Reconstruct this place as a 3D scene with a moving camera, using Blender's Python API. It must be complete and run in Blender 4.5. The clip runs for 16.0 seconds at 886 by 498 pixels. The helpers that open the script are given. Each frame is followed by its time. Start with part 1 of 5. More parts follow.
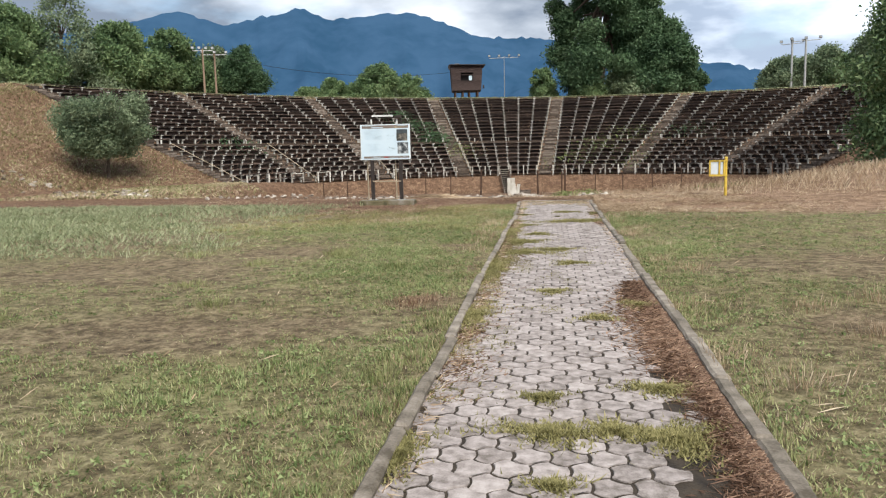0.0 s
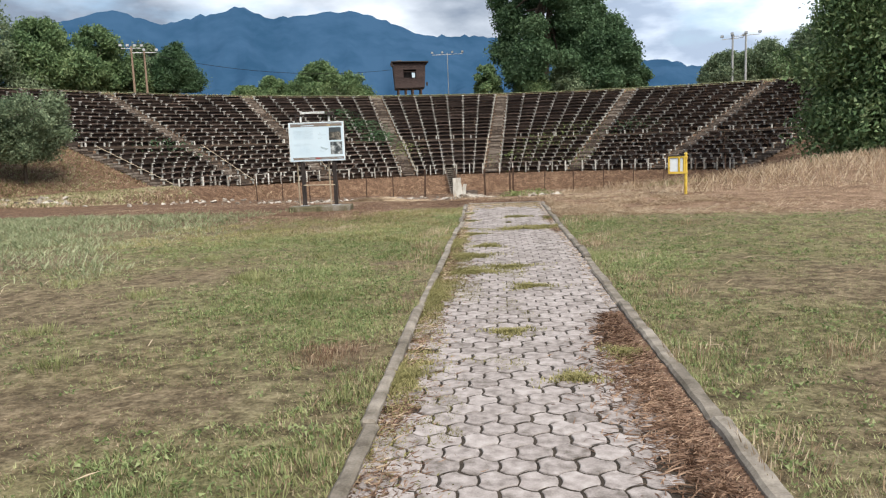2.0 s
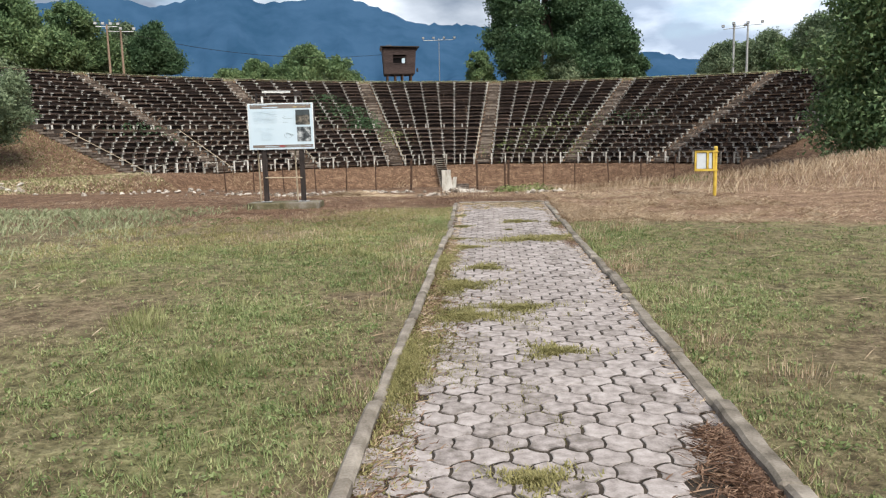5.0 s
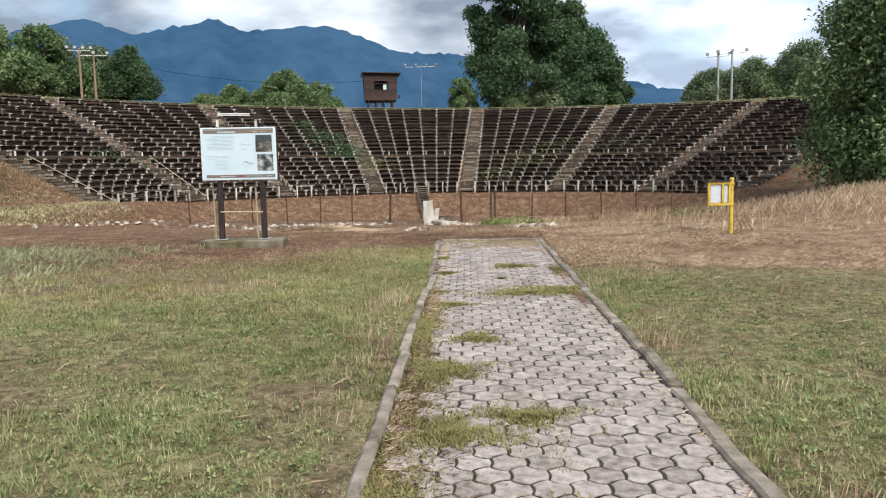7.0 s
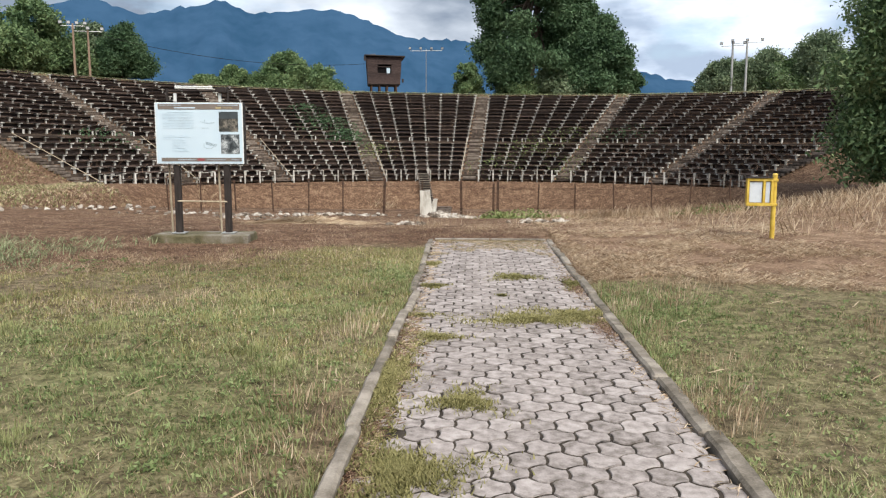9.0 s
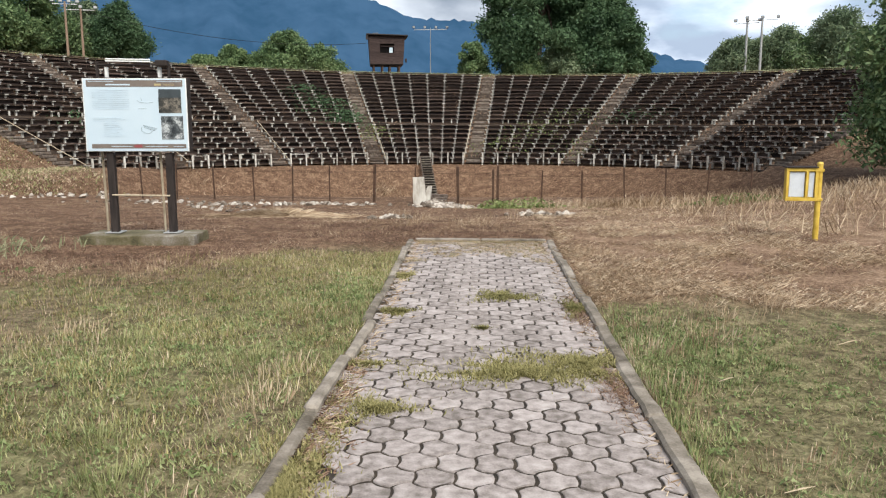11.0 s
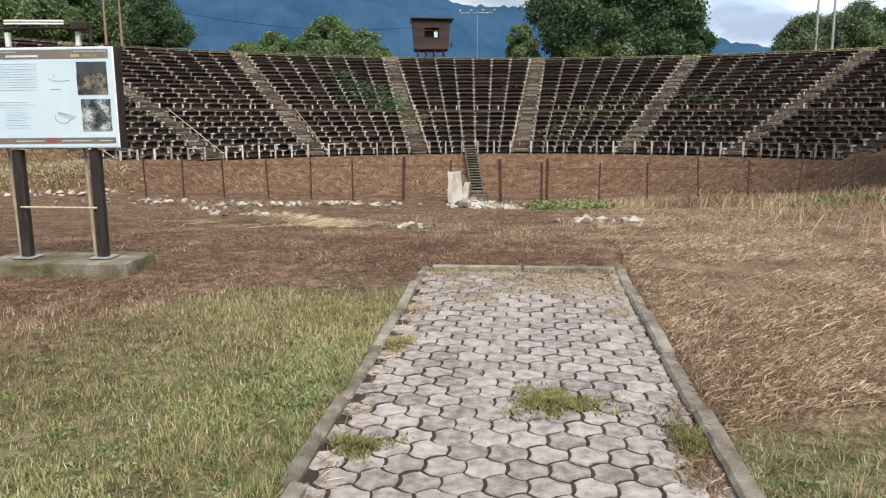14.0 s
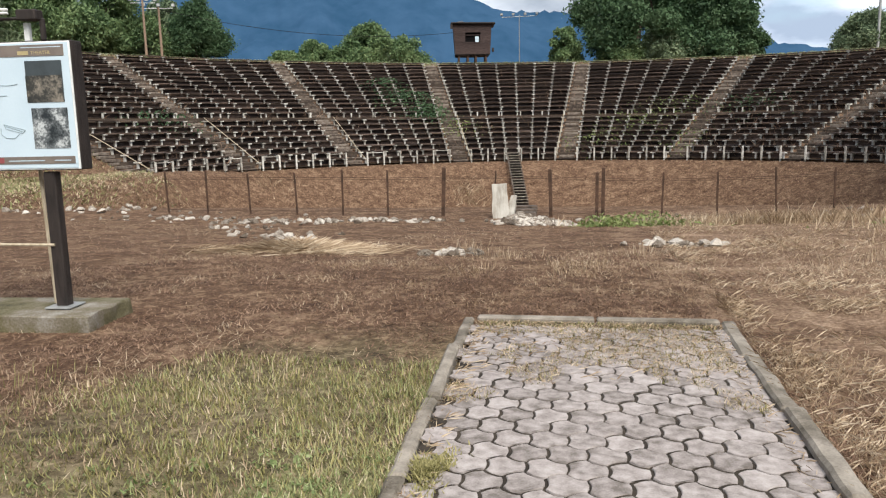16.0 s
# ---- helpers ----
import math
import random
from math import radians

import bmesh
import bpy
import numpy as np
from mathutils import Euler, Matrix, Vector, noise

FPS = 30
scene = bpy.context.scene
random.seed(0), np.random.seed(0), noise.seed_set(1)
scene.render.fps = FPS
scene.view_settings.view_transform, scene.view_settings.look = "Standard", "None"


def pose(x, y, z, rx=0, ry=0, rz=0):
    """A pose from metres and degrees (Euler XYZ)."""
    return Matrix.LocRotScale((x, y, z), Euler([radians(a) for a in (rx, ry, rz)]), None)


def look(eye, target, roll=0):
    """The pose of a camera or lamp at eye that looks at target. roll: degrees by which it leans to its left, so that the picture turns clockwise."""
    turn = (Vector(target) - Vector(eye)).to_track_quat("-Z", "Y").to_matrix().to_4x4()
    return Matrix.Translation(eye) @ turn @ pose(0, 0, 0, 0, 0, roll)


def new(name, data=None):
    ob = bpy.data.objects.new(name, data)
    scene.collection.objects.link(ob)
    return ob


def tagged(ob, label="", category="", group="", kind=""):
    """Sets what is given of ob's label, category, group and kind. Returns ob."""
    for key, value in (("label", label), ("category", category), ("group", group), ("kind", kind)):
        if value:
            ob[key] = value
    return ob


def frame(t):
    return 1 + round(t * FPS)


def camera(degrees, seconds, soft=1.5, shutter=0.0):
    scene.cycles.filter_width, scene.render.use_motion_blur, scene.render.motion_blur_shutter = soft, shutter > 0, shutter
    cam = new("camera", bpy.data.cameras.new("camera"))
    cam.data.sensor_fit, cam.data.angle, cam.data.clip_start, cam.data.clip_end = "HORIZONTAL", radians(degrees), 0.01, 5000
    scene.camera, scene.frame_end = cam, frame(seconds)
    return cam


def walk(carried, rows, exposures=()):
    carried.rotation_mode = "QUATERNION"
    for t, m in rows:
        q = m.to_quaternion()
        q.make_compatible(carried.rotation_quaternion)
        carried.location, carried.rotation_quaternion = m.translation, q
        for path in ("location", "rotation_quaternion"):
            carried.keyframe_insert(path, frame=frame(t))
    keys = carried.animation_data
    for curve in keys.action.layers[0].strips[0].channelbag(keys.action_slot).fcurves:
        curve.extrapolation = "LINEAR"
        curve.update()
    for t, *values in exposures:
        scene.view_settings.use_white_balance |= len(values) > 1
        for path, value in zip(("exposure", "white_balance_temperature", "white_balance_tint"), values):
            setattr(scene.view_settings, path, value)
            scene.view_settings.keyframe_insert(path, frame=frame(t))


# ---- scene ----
cam = camera(60.3, 16.0, 1.2)
PATH = [
    (0, (-0.003, -0.371, 1.501), (-0.294, 1.591, 1.244), -1.4),
    (0.5, (-0.068, 0.087, 1.527), (-0.386, 2.045, 1.272), -1.7),
    (1, (-0.039, 0.571, 1.507), (-0.199, 2.546, 1.24), -2.2),
    (1.5, (-0.07, 1.038, 1.497), (-0.242, 3.013, 1.235), -2.1),
    (2, (-0.074, 1.524, 1.511), (-0.23, 3.5, 1.246), -2.2),
    (2.5, (-0.068, 2.052, 1.502), (-0.225, 4.028, 1.235), -1.5),
    (3, (-0.128, 2.545, 1.498), (-0.296, 4.52, 1.232), -0.6),
    (3.5, (-0.114, 3.018, 1.49), (-0.278, 4.993, 1.227), -1.4),
    (4, (-0.115, 3.477, 1.513), (-0.28, 5.451, 1.238), -1.0),
    (4.2, (-0.136, 3.676, 1.489), (-0.299, 5.651, 1.219), -1.0),
    (6.3, (-0.248, 5.763, 1.51), (-0.318, 7.732, 1.167), -1.6),
    (6.5, (-0.255, 5.982, 1.522), (-0.333, 7.952, 1.188), -1.4),
    (7, (-0.307, 6.495, 1.526), (-0.388, 8.48, 1.301), -1.1),
    (7.5, (-0.294, 7.019, 1.484), (-0.368, 9.002, 1.233), -0.8),
    (8, (-0.275, 7.474, 1.504), (-0.362, 9.456, 1.25), 1.1),
    (8.5, (-0.284, 8.037, 1.528), (-0.367, 10.019, 1.277), 0.2),
    (9, (-0.216, 8.558, 1.51), (-0.305, 10.539, 1.252), 0.1),
    (9.2, (-0.224, 8.763, 1.515), (-0.312, 10.744, 1.257), 0.4),
    (11.3, (0.122, 10.844, 1.548), (0.009, 12.817, 1.24), -0.1),
    (11.5, (0.155, 11.078, 1.527), (0.037, 13.05, 1.219), -0.2),
    (12, (0.191, 11.562, 1.523), (-0.01, 13.525, 1.198), 0.5),
    (12.5, (0.208, 12.111, 1.524), (0.008, 14.075, 1.198), 0.0),
    (13, (0.225, 12.611, 1.524), (0.017, 14.573, 1.197), -0.1),
    (13.5, (0.162, 13.136, 1.532), (-0.06, 15.095, 1.196), 0.3),
    (14, (0.117, 13.613, 1.522), (-0.119, 15.57, 1.187), -0.5),
    (14.5, (0.049, 14.076, 1.537), (-0.256, 16.024, 1.198), -0.3),
    (15, (-0.05, 14.582, 1.553), (-0.357, 16.531, 1.224), 0.0),
    (15.5, (-0.105, 15.028, 1.541), (-0.44, 16.972, 1.212), -1.0),
    (16, (-0.148, 15.413, 1.537), (-0.493, 17.358, 1.22), -1.3),
]
walk(cam, [(t, look(eye, target, roll)) for t, eye, target, roll in PATH], [(0.0, 0.46, 6450, 8), (16.0, 0.44, 6450, 8)])


# ---- light ----
world = bpy.data.worlds.new("sky")
scene.world = world
world.use_nodes = True
wt = world.node_tree
wt.nodes.clear()
SUN_EL, SUN_AZ = radians(50), radians(150)
w_out = wt.nodes.new("ShaderNodeOutputWorld")
w_mix = wt.nodes.new("ShaderNodeMixShader")
w_sky = wt.nodes.new("ShaderNodeTexSky")
w_sky.sky_type = "NISHITA"
w_sky.sun_disc = False
w_sky.sun_elevation, w_sky.sun_rotation = SUN_EL, SUN_AZ
w_b1 = wt.nodes.new("ShaderNodeBackground")
w_b1.inputs["Strength"].default_value = 0.12
w_b2 = wt.nodes.new("ShaderNodeBackground")
w_b2.inputs["Strength"].default_value = 1.15
w_co = wt.nodes.new("ShaderNodeTexCoord")
w_map = wt.nodes.new("ShaderNodeMapping")
w_map.inputs["Scale"].default_value = (1.0, 1.0, 2.6)
w_n1 = wt.nodes.new("ShaderNodeTexNoise")
w_n1.inputs["Scale"].default_value = 3.2
w_n1.inputs["Detail"].default_value = 9
w_n1.inputs["Roughness"].default_value = 0.55
w_n2 = wt.nodes.new("ShaderNodeTexNoise")
w_n2.inputs["Scale"].default_value = 5.5
w_n2.inputs["Detail"].default_value = 7
w_r1 = wt.nodes.new("ShaderNodeValToRGB")
w_r1.color_ramp.elements[0].position, w_r1.color_ramp.elements[1].position = 0.30, 0.46
w_r2 = wt.nodes.new("ShaderNodeValToRGB")
w_r2.color_ramp.elements[0].position, w_r2.color_ramp.elements[1].position = 0.38, 0.66
w_r2.color_ramp.elements[0].color = (0.20, 0.24, 0.31, 1)
w_r2.color_ramp.elements[1].color = (0.66, 0.70, 0.77, 1)
# thinner, brighter cloud low in the north-east
w_dot = wt.nodes.new("ShaderNodeVectorMath")
w_dot.operation = "DOT_PRODUCT"
w_dot.inputs[1].default_value = (0.30, 0.94, 0.16)
w_thin = wt.nodes.new("ShaderNodeMapRange")
w_thin.interpolation_type = "SMOOTHSTEP"
w_thin.inputs["From Min"].default_value, w_thin.inputs["From Max"].default_value = 0.955, 0.998
w_thin.inputs["To Min"].default_value, w_thin.inputs["To Max"].default_value = 1.0, 1.65
w_gain = wt.nodes.new("ShaderNodeVectorMath")
w_gain.operation = "SCALE"
for a, b in ((w_co.outputs["Generated"], w_map.inputs["Vector"]), (w_map.outputs["Vector"], w_n1.inputs["Vector"]),
             (w_map.outputs["Vector"], w_n2.inputs["Vector"]), (w_n1.outputs["Fac"], w_r1.inputs["Fac"]), (w_n2.outputs["Fac"], w_r2.inputs["Fac"]),
             (w_sky.outputs["Color"], w_b1.inputs["Color"]), (w_co.outputs["Generated"], w_dot.inputs[0]),
             (w_dot.outputs["Value"], w_thin.inputs["Value"]), (w_r2.outputs["Color"], w_gain.inputs[0]), (w_thin.outputs[0], w_gain.inputs["Scale"]), (w_gain.outputs["Vector"], w_b2.inputs["Color"]), (w_r1.outputs["Color"], w_mix.inputs["Fac"]),
             (w_b1.outputs[0], w_mix.inputs[1]), (w_b2.outputs[0], w_mix.inputs[2]), (w_mix.outputs[0], w_out.inputs["Surface"])):
    wt.links.new(a, b)

sun_data = bpy.data.lights.new("sun", "SUN")
sun_data.energy, sun_data.angle, sun_data.color = 4.2, radians(40), (1.0, 0.95, 0.88)
sun_ob = new("sun", sun_data)
sun_ob.matrix_basis = look((math.sin(SUN_AZ) * 60, math.cos(SUN_AZ) * 60, 71), (0, 0, 0))


# ---- materials ----
def mat(name, stops, scale=6.0, rough=0.85, metal=0.0, bump=0.3, fine=60.0, spec=0.3, rand=0.0, island=0.0, stretch=(1, 1, 1), detail=6, dist=0.02):
    """A two-scale noise material: stops are (place, colour); rand varies it by object, island by loose piece."""
    m = bpy.data.materials.new(name)
    m.use_nodes = True
    t = m.node_tree
    n, l = t.nodes, t.links
    p = n["Principled BSDF"]
    p.inputs["Roughness"].default_value, p.inputs["Metallic"].default_value = rough, metal
    p.inputs["Specular IOR Level"].default_value = spec
    co, mp = n.new("ShaderNodeTexCoord"), n.new("ShaderNodeMapping")
    mp.inputs["Scale"].default_value = stretch
    l.new(co.outputs["Object"], mp.inputs["Vector"])
    vec = mp.outputs["Vector"]
    if rand:
        oi, ad = n.new("ShaderNodeObjectInfo"), n.new("ShaderNodeVectorMath")
        ad.operation = "MULTIPLY_ADD"
        l.new(oi.outputs["Random"], ad.inputs[0])
        ad.inputs[1].default_value = (37, 53, 71)
        l.new(vec, ad.inputs[2])
        vec = ad.outputs["Vector"]
    big, small = n.new("ShaderNodeTexNoise"), n.new("ShaderNodeTexNoise")
    big.inputs["Scale"].default_value, big.inputs["Detail"].default_value = scale, detail
    small.inputs["Scale"].default_value, small.inputs["Detail"].default_value = fine, 4
    for q in (big, small):
        l.new(vec, q.inputs["Vector"])
    mx = n.new("ShaderNodeMath")
    mx.operation = "MULTIPLY_ADD"
    l.new(small.outputs["Fac"], mx.inputs[0])
    mx.inputs[1].default_value = 0.35
    l.new(big.outputs["Fac"], mx.inputs[2])
    sb = n.new("ShaderNodeMath")
    sb.operation = "SUBTRACT"
    l.new(mx.outputs[0], sb.inputs[0])
    sb.inputs[1].default_value = 0.175
    fac = sb.outputs[0]
    for amount, on in ((rand, "object"), (island, "island")):
        if amount:
            src = n.new("ShaderNodeObjectInfo").outputs["Random"] if on == "object" else n.new("ShaderNodeNewGeometry").outputs["Random Per Island"]
            k = n.new("ShaderNodeMath")
            k.operation = "MULTIPLY_ADD"
            l.new(src, k.inputs[0])
            k.inputs[1].default_value = amount
            l.new(fac, k.inputs[2])
            k2 = n.new("ShaderNodeMath")
            k2.operation = "SUBTRACT"
            l.new(k.outputs[0], k2.inputs[0])
            k2.inputs[1].default_value = amount / 2
            fac = k2.outputs[0]
    rp = n.new("ShaderNodeValToRGB")
    while len(rp.color_ramp.elements) < len(stops):
        rp.color_ramp.elements.new(0.5)
    for e, (at, c) in zip(rp.color_ramp.elements, stops):
        e.position, e.color = at, (*c, 1)
    l.new(fac, rp.inputs["Fac"])
    l.new(rp.outputs["Color"], p.inputs["Base Color"])
    if bump:
        b = n.new("ShaderNodeBump")
        b.inputs["Strength"].default_value, b.inputs["Distance"].default_value = bump, dist
        l.new(mx.outputs[0], b.inputs["Height"])
        l.new(b.outputs["Normal"], p.inputs["Normal"])
    return m


def plain(name, colour, rough=0.6, metal=0.0):
    return mat(name, [(0.3, tuple(c * 0.82 for c in colour)), (0.7, tuple(min(1, c * 1.12) for c in colour))], 9, rough, metal, 0.1, 90)


M_PAVER = mat("paver_concrete", [(0.25, (0.135, 0.114, 0.10)), (0.5, (0.275, 0.238, 0.222)), (0.75, (0.40, 0.355, 0.335))], 16, 0.9, bump=0.6, fine=110, rand=0.22, dist=0.006)
M_KERB = mat("kerb_concrete", [(0.25, (0.075, 0.062, 0.045)), (0.5, (0.185, 0.158, 0.128)), (0.75, (0.32, 0.28, 0.235))], 6, 0.92, bump=0.6, fine=80, rand=0.2, dist=0.01)
M_JOINT = mat("joint_soil", [(0.3, (0.018, 0.014, 0.011)), (0.7, (0.055, 0.042, 0.030))], 8, 0.95, bump=0.6, fine=90)
M_BENCH = mat("bench_wood", [(0.2, (0.015, 0.010, 0.009)), (0.5, (0.050, 0.034, 0.028)), (0.85, (0.160, 0.112, 0.090))], 3, 0.85, bump=0.4, fine=40, rand=0.55, stretch=(1, 6, 6))
M_POST = mat("support_concrete", [(0.25, (0.24, 0.22, 0.19)), (0.55, (0.50, 0.47, 0.42)), (0.8, (0.68, 0.65, 0.60))], 6, 0.9, bump=0.4, fine=60, rand=0.45)
M_STEP = mat("step_stone", [(0.25, (0.040, 0.029, 0.022)), (0.5, (0.115, 0.088, 0.070)), (0.8, (0.24, 0.20, 0.165))], 5, 0.9, bump=0.5, fine=50, rand=0.5)
M_STONE = mat("rubble_stone", [(0.25, (0.10, 0.075, 0.055)), (0.5, (0.26, 0.22, 0.18)), (0.8, (0.52, 0.47, 0.41))], 5, 0.9, bump=0.6, fine=40, rand=0.6)
M_SLAB = mat("slab_marble", [(0.25, (0.27, 0.24, 0.20)), (0.5, (0.45, 0.42, 0.37)), (0.8, (0.58, 0.55, 0.50))], 3, 0.85, bump=0.5, fine=30, stretch=(3, 3, 0.7))
M_MOSSY = mat("mossy_concrete", [(0.3, (0.045, 0.040, 0.022)), (0.46, (0.11, 0.095, 0.05)), (0.58, (0.16, 0.135, 0.10)), (0.75, (0.27, 0.25, 0.22))], 3.5, 0.95, bump=0.6, fine=60)
M_DARKWOOD = mat("dark_stained_wood", [(0.25, (0.012, 0.009, 0.008)), (0.7, (0.040, 0.030, 0.026))], 4, 0.7, bump=0.4, fine=50, stretch=(6, 6, 1))
M_BOOTH = mat("booth_boards", [(0.25, (0.020, 0.012, 0.011)), (0.5, (0.042, 0.027, 0.024)), (0.8, (0.085, 0.058, 0.052))], 3, 0.8, bump=0.4, fine=30, rand=0.2, stretch=(1, 1, 6))
M_RUST = mat("rusty_post", [(0.3, (0.03, 0.018, 0.012)), (0.7, (0.10, 0.055, 0.035))], 8, 0.85, bump=0.3, fine=60)
M_WHITE = mat("panel_white", [(0.3, (0.47, 0.57, 0.64)), (0.7, (0.54, 0.63, 0.69))], 2, 0.35, bump=0.0, spec=0.4)
M_FRAME = plain("panel_edge", (0.72, 0.72, 0.70), 0.5)
M_BAND = plain("panel_band", (0.17, 0.14, 0.12), 0.5)
M_GREY = plain("print_grey", (0.47, 0.57, 0.64), 0.5)
M_INK = plain("print_ink", (0.28, 0.35, 0.38), 0.5)
M_RED = plain("print_red", (0.26, 0.07, 0.07), 0.5)
M_GOLD = plain("print_gold", (0.42, 0.34, 0.18), 0.5)
M_PH1 = mat("photo_dark", [(0.35, (0.015, 0.02, 0.018)), (0.52, (0.045, 0.043, 0.038)), (0.70, (0.24, 0.21, 0.17))], 9, 0.4, bump=0.0)
M_PH2 = mat("photo_air", [(0.40, (0.02, 0.025, 0.028)), (0.52, (0.11, 0.12, 0.125)), (0.63, (0.48, 0.50, 0.50))], 7, 0.4, bump=0.0)
M_PHS = plain("photo_sky", (0.05, 0.06, 0.065), 0.4)
M_YELLOW = mat("yellow_paint", [(0.25, (0.42, 0.27, 0.035)), (0.6, (0.60, 0.42, 0.07)), (0.85, (0.68, 0.52, 0.16))], 8, 0.45, bump=0.1, fine=60)
M_SHEET = mat("box_sheet", [(0.3, (0.42, 0.45, 0.48)), (0.7, (0.58, 0.61, 0.64))], 5, 0.4, bump=0.0)
M_STEEL = plain("galvanised_steel", (0.40, 0.40, 0.39), 0.5, 0.6)
M_POLE = plain("mast_pole", (0.24, 0.17, 0.12), 0.8)
M_LAMP = plain("floodlight_grey", (0.10, 0.11, 0.13), 0.5, 0.3)
# cable black, also the painted shade inside the booth
M_DARK = plain("room_shade_cable_black", (0.012, 0.010, 0.010), 0.9)
M_PALEWOOD = mat("pale_timber", [(0.3, (0.30, 0.24, 0.16)), (0.7, (0.50, 0.42, 0.31))], 6, 0.8, bump=0.3, fine=60, stretch=(6, 6, 1))
M_BARK = mat("bark", [(0.3, (0.04, 0.03, 0.022)), (0.7, (0.13, 0.10, 0.075))], 4, 0.95, bump=0.8, fine=25)


def leaf_mat(name, dark, mid, light, island=0.55):
    m = mat(name, [(0.22, dark), (0.5, mid), (0.80, light)], 0.25, 0.6, bump=0.0, fine=2.0, island=island, spec=0.25)
    n, l = m.node_tree.nodes, m.node_tree.links
    thin, both = n.new("ShaderNodeBsdfTranslucent"), n.new("ShaderNodeMixShader")
    both.inputs["Fac"].default_value = 0.28
    l.new(n["Principled BSDF"].inputs["Base Color"].links[0].from_socket, thin.inputs["Color"])
    l.new(n["Principled BSDF"].outputs[0], both.inputs[1])
    l.new(thin.outputs[0], both.inputs[2])
    l.new(both.outputs[0], n["Material Output"].inputs["Surface"])
    return m


M_LEAF = leaf_mat("leaf_deep", (0.026, 0.056, 0.027), (0.068, 0.122, 0.056), (0.135, 0.200, 0.100), 0.2)
M_LEAF2 = leaf_mat("leaf_mid", (0.052, 0.096, 0.041), (0.128, 0.195, 0.082), (0.245, 0.315, 0.145), 0.35)
M_BROAD = leaf_mat("leaf_broad", (0.055, 0.100, 0.042), (0.150, 0.235, 0.098), (0.320, 0.400, 0.200), 0.5)
M_LEAF3 = leaf_mat("leaf_grey", (0.066, 0.104, 0.056), (0.165, 0.215, 0.122), (0.290, 0.345, 0.205), 0.35)
M_GRASS = leaf_mat("grass_blades", (0.122, 0.132, 0.050), (0.250, 0.262, 0.108), (0.415, 0.408, 0.208))
M_FRESH = leaf_mat("fresh_grass", (0.092, 0.128, 0.042), (0.190, 0.240, 0.092), (0.325, 0.362, 0.170))
M_YELLOWING = leaf_mat("yellowing_grass", (0.135, 0.120, 0.042), (0.270, 0.238, 0.090), (0.450, 0.395, 0.185))
M_STRAW = leaf_mat("straw_blades", (0.22, 0.145, 0.085), (0.42, 0.310, 0.200), (0.66, 0.540, 0.395))
M_MOSS = leaf_mat("weed_blades", (0.120, 0.112, 0.040), (0.235, 0.215, 0.085), (0.370, 0.325, 0.150))
M_WEED = leaf_mat("weed_leaves", (0.070, 0.100, 0.028), (0.160, 0.205, 0.065), (0.290, 0.320, 0.130))
M_MEADOW = leaf_mat("meadow_blades", (0.162, 0.194, 0.097), (0.270, 0.302, 0.162), (0.422, 0.432, 0.270))
M_LITTER = leaf_mat("leaf_litter", (0.090, 0.050, 0.032), (0.200, 0.118, 0.078), (0.390, 0.262, 0.178))


# ---- terrain ----
CX, CY = -2.0, 45.6
R_IN, R_OUT, Z_IN, Z_OUT = 21.8, 44.0, -0.87, 7.0
TH_L, TH_R = radians(-71.6), radians(59.0)


def smooth(a, b, v):
    s = np.clip((v - a) / (b - a), 0, 1)
    return s * s * (3 - 2 * s)


def wobble(x, y, k):
    return (np.sin(x * 1.31 * k + 0.7) * np.sin(y * 1.13 * k + 1.9) + np.sin(x * 0.57 * k + y * 0.83 * k) + 0.6 * np.sin(x * 2.7 * k - y * 2.3 * k + 0.4)) / 2.6


def cavea(r, th):
    s = np.clip((r - R_IN) / (R_OUT - R_IN), 0, 1)
    bank = Z_IN - 0.58 * np.clip(R_IN - 0.3 - r, 0, 6.4)
    up = Z_IN + (Z_OUT - Z_IN) * s - 0.75 * s * np.sin(th)
    top = 0.45 * smooth(44.2, 46.5, r) - 3.0 * smooth(58, 85, r) - 5.5 * smooth(85, 160, r)
    return np.where(r < R_IN - 0.3, bank, up) + top


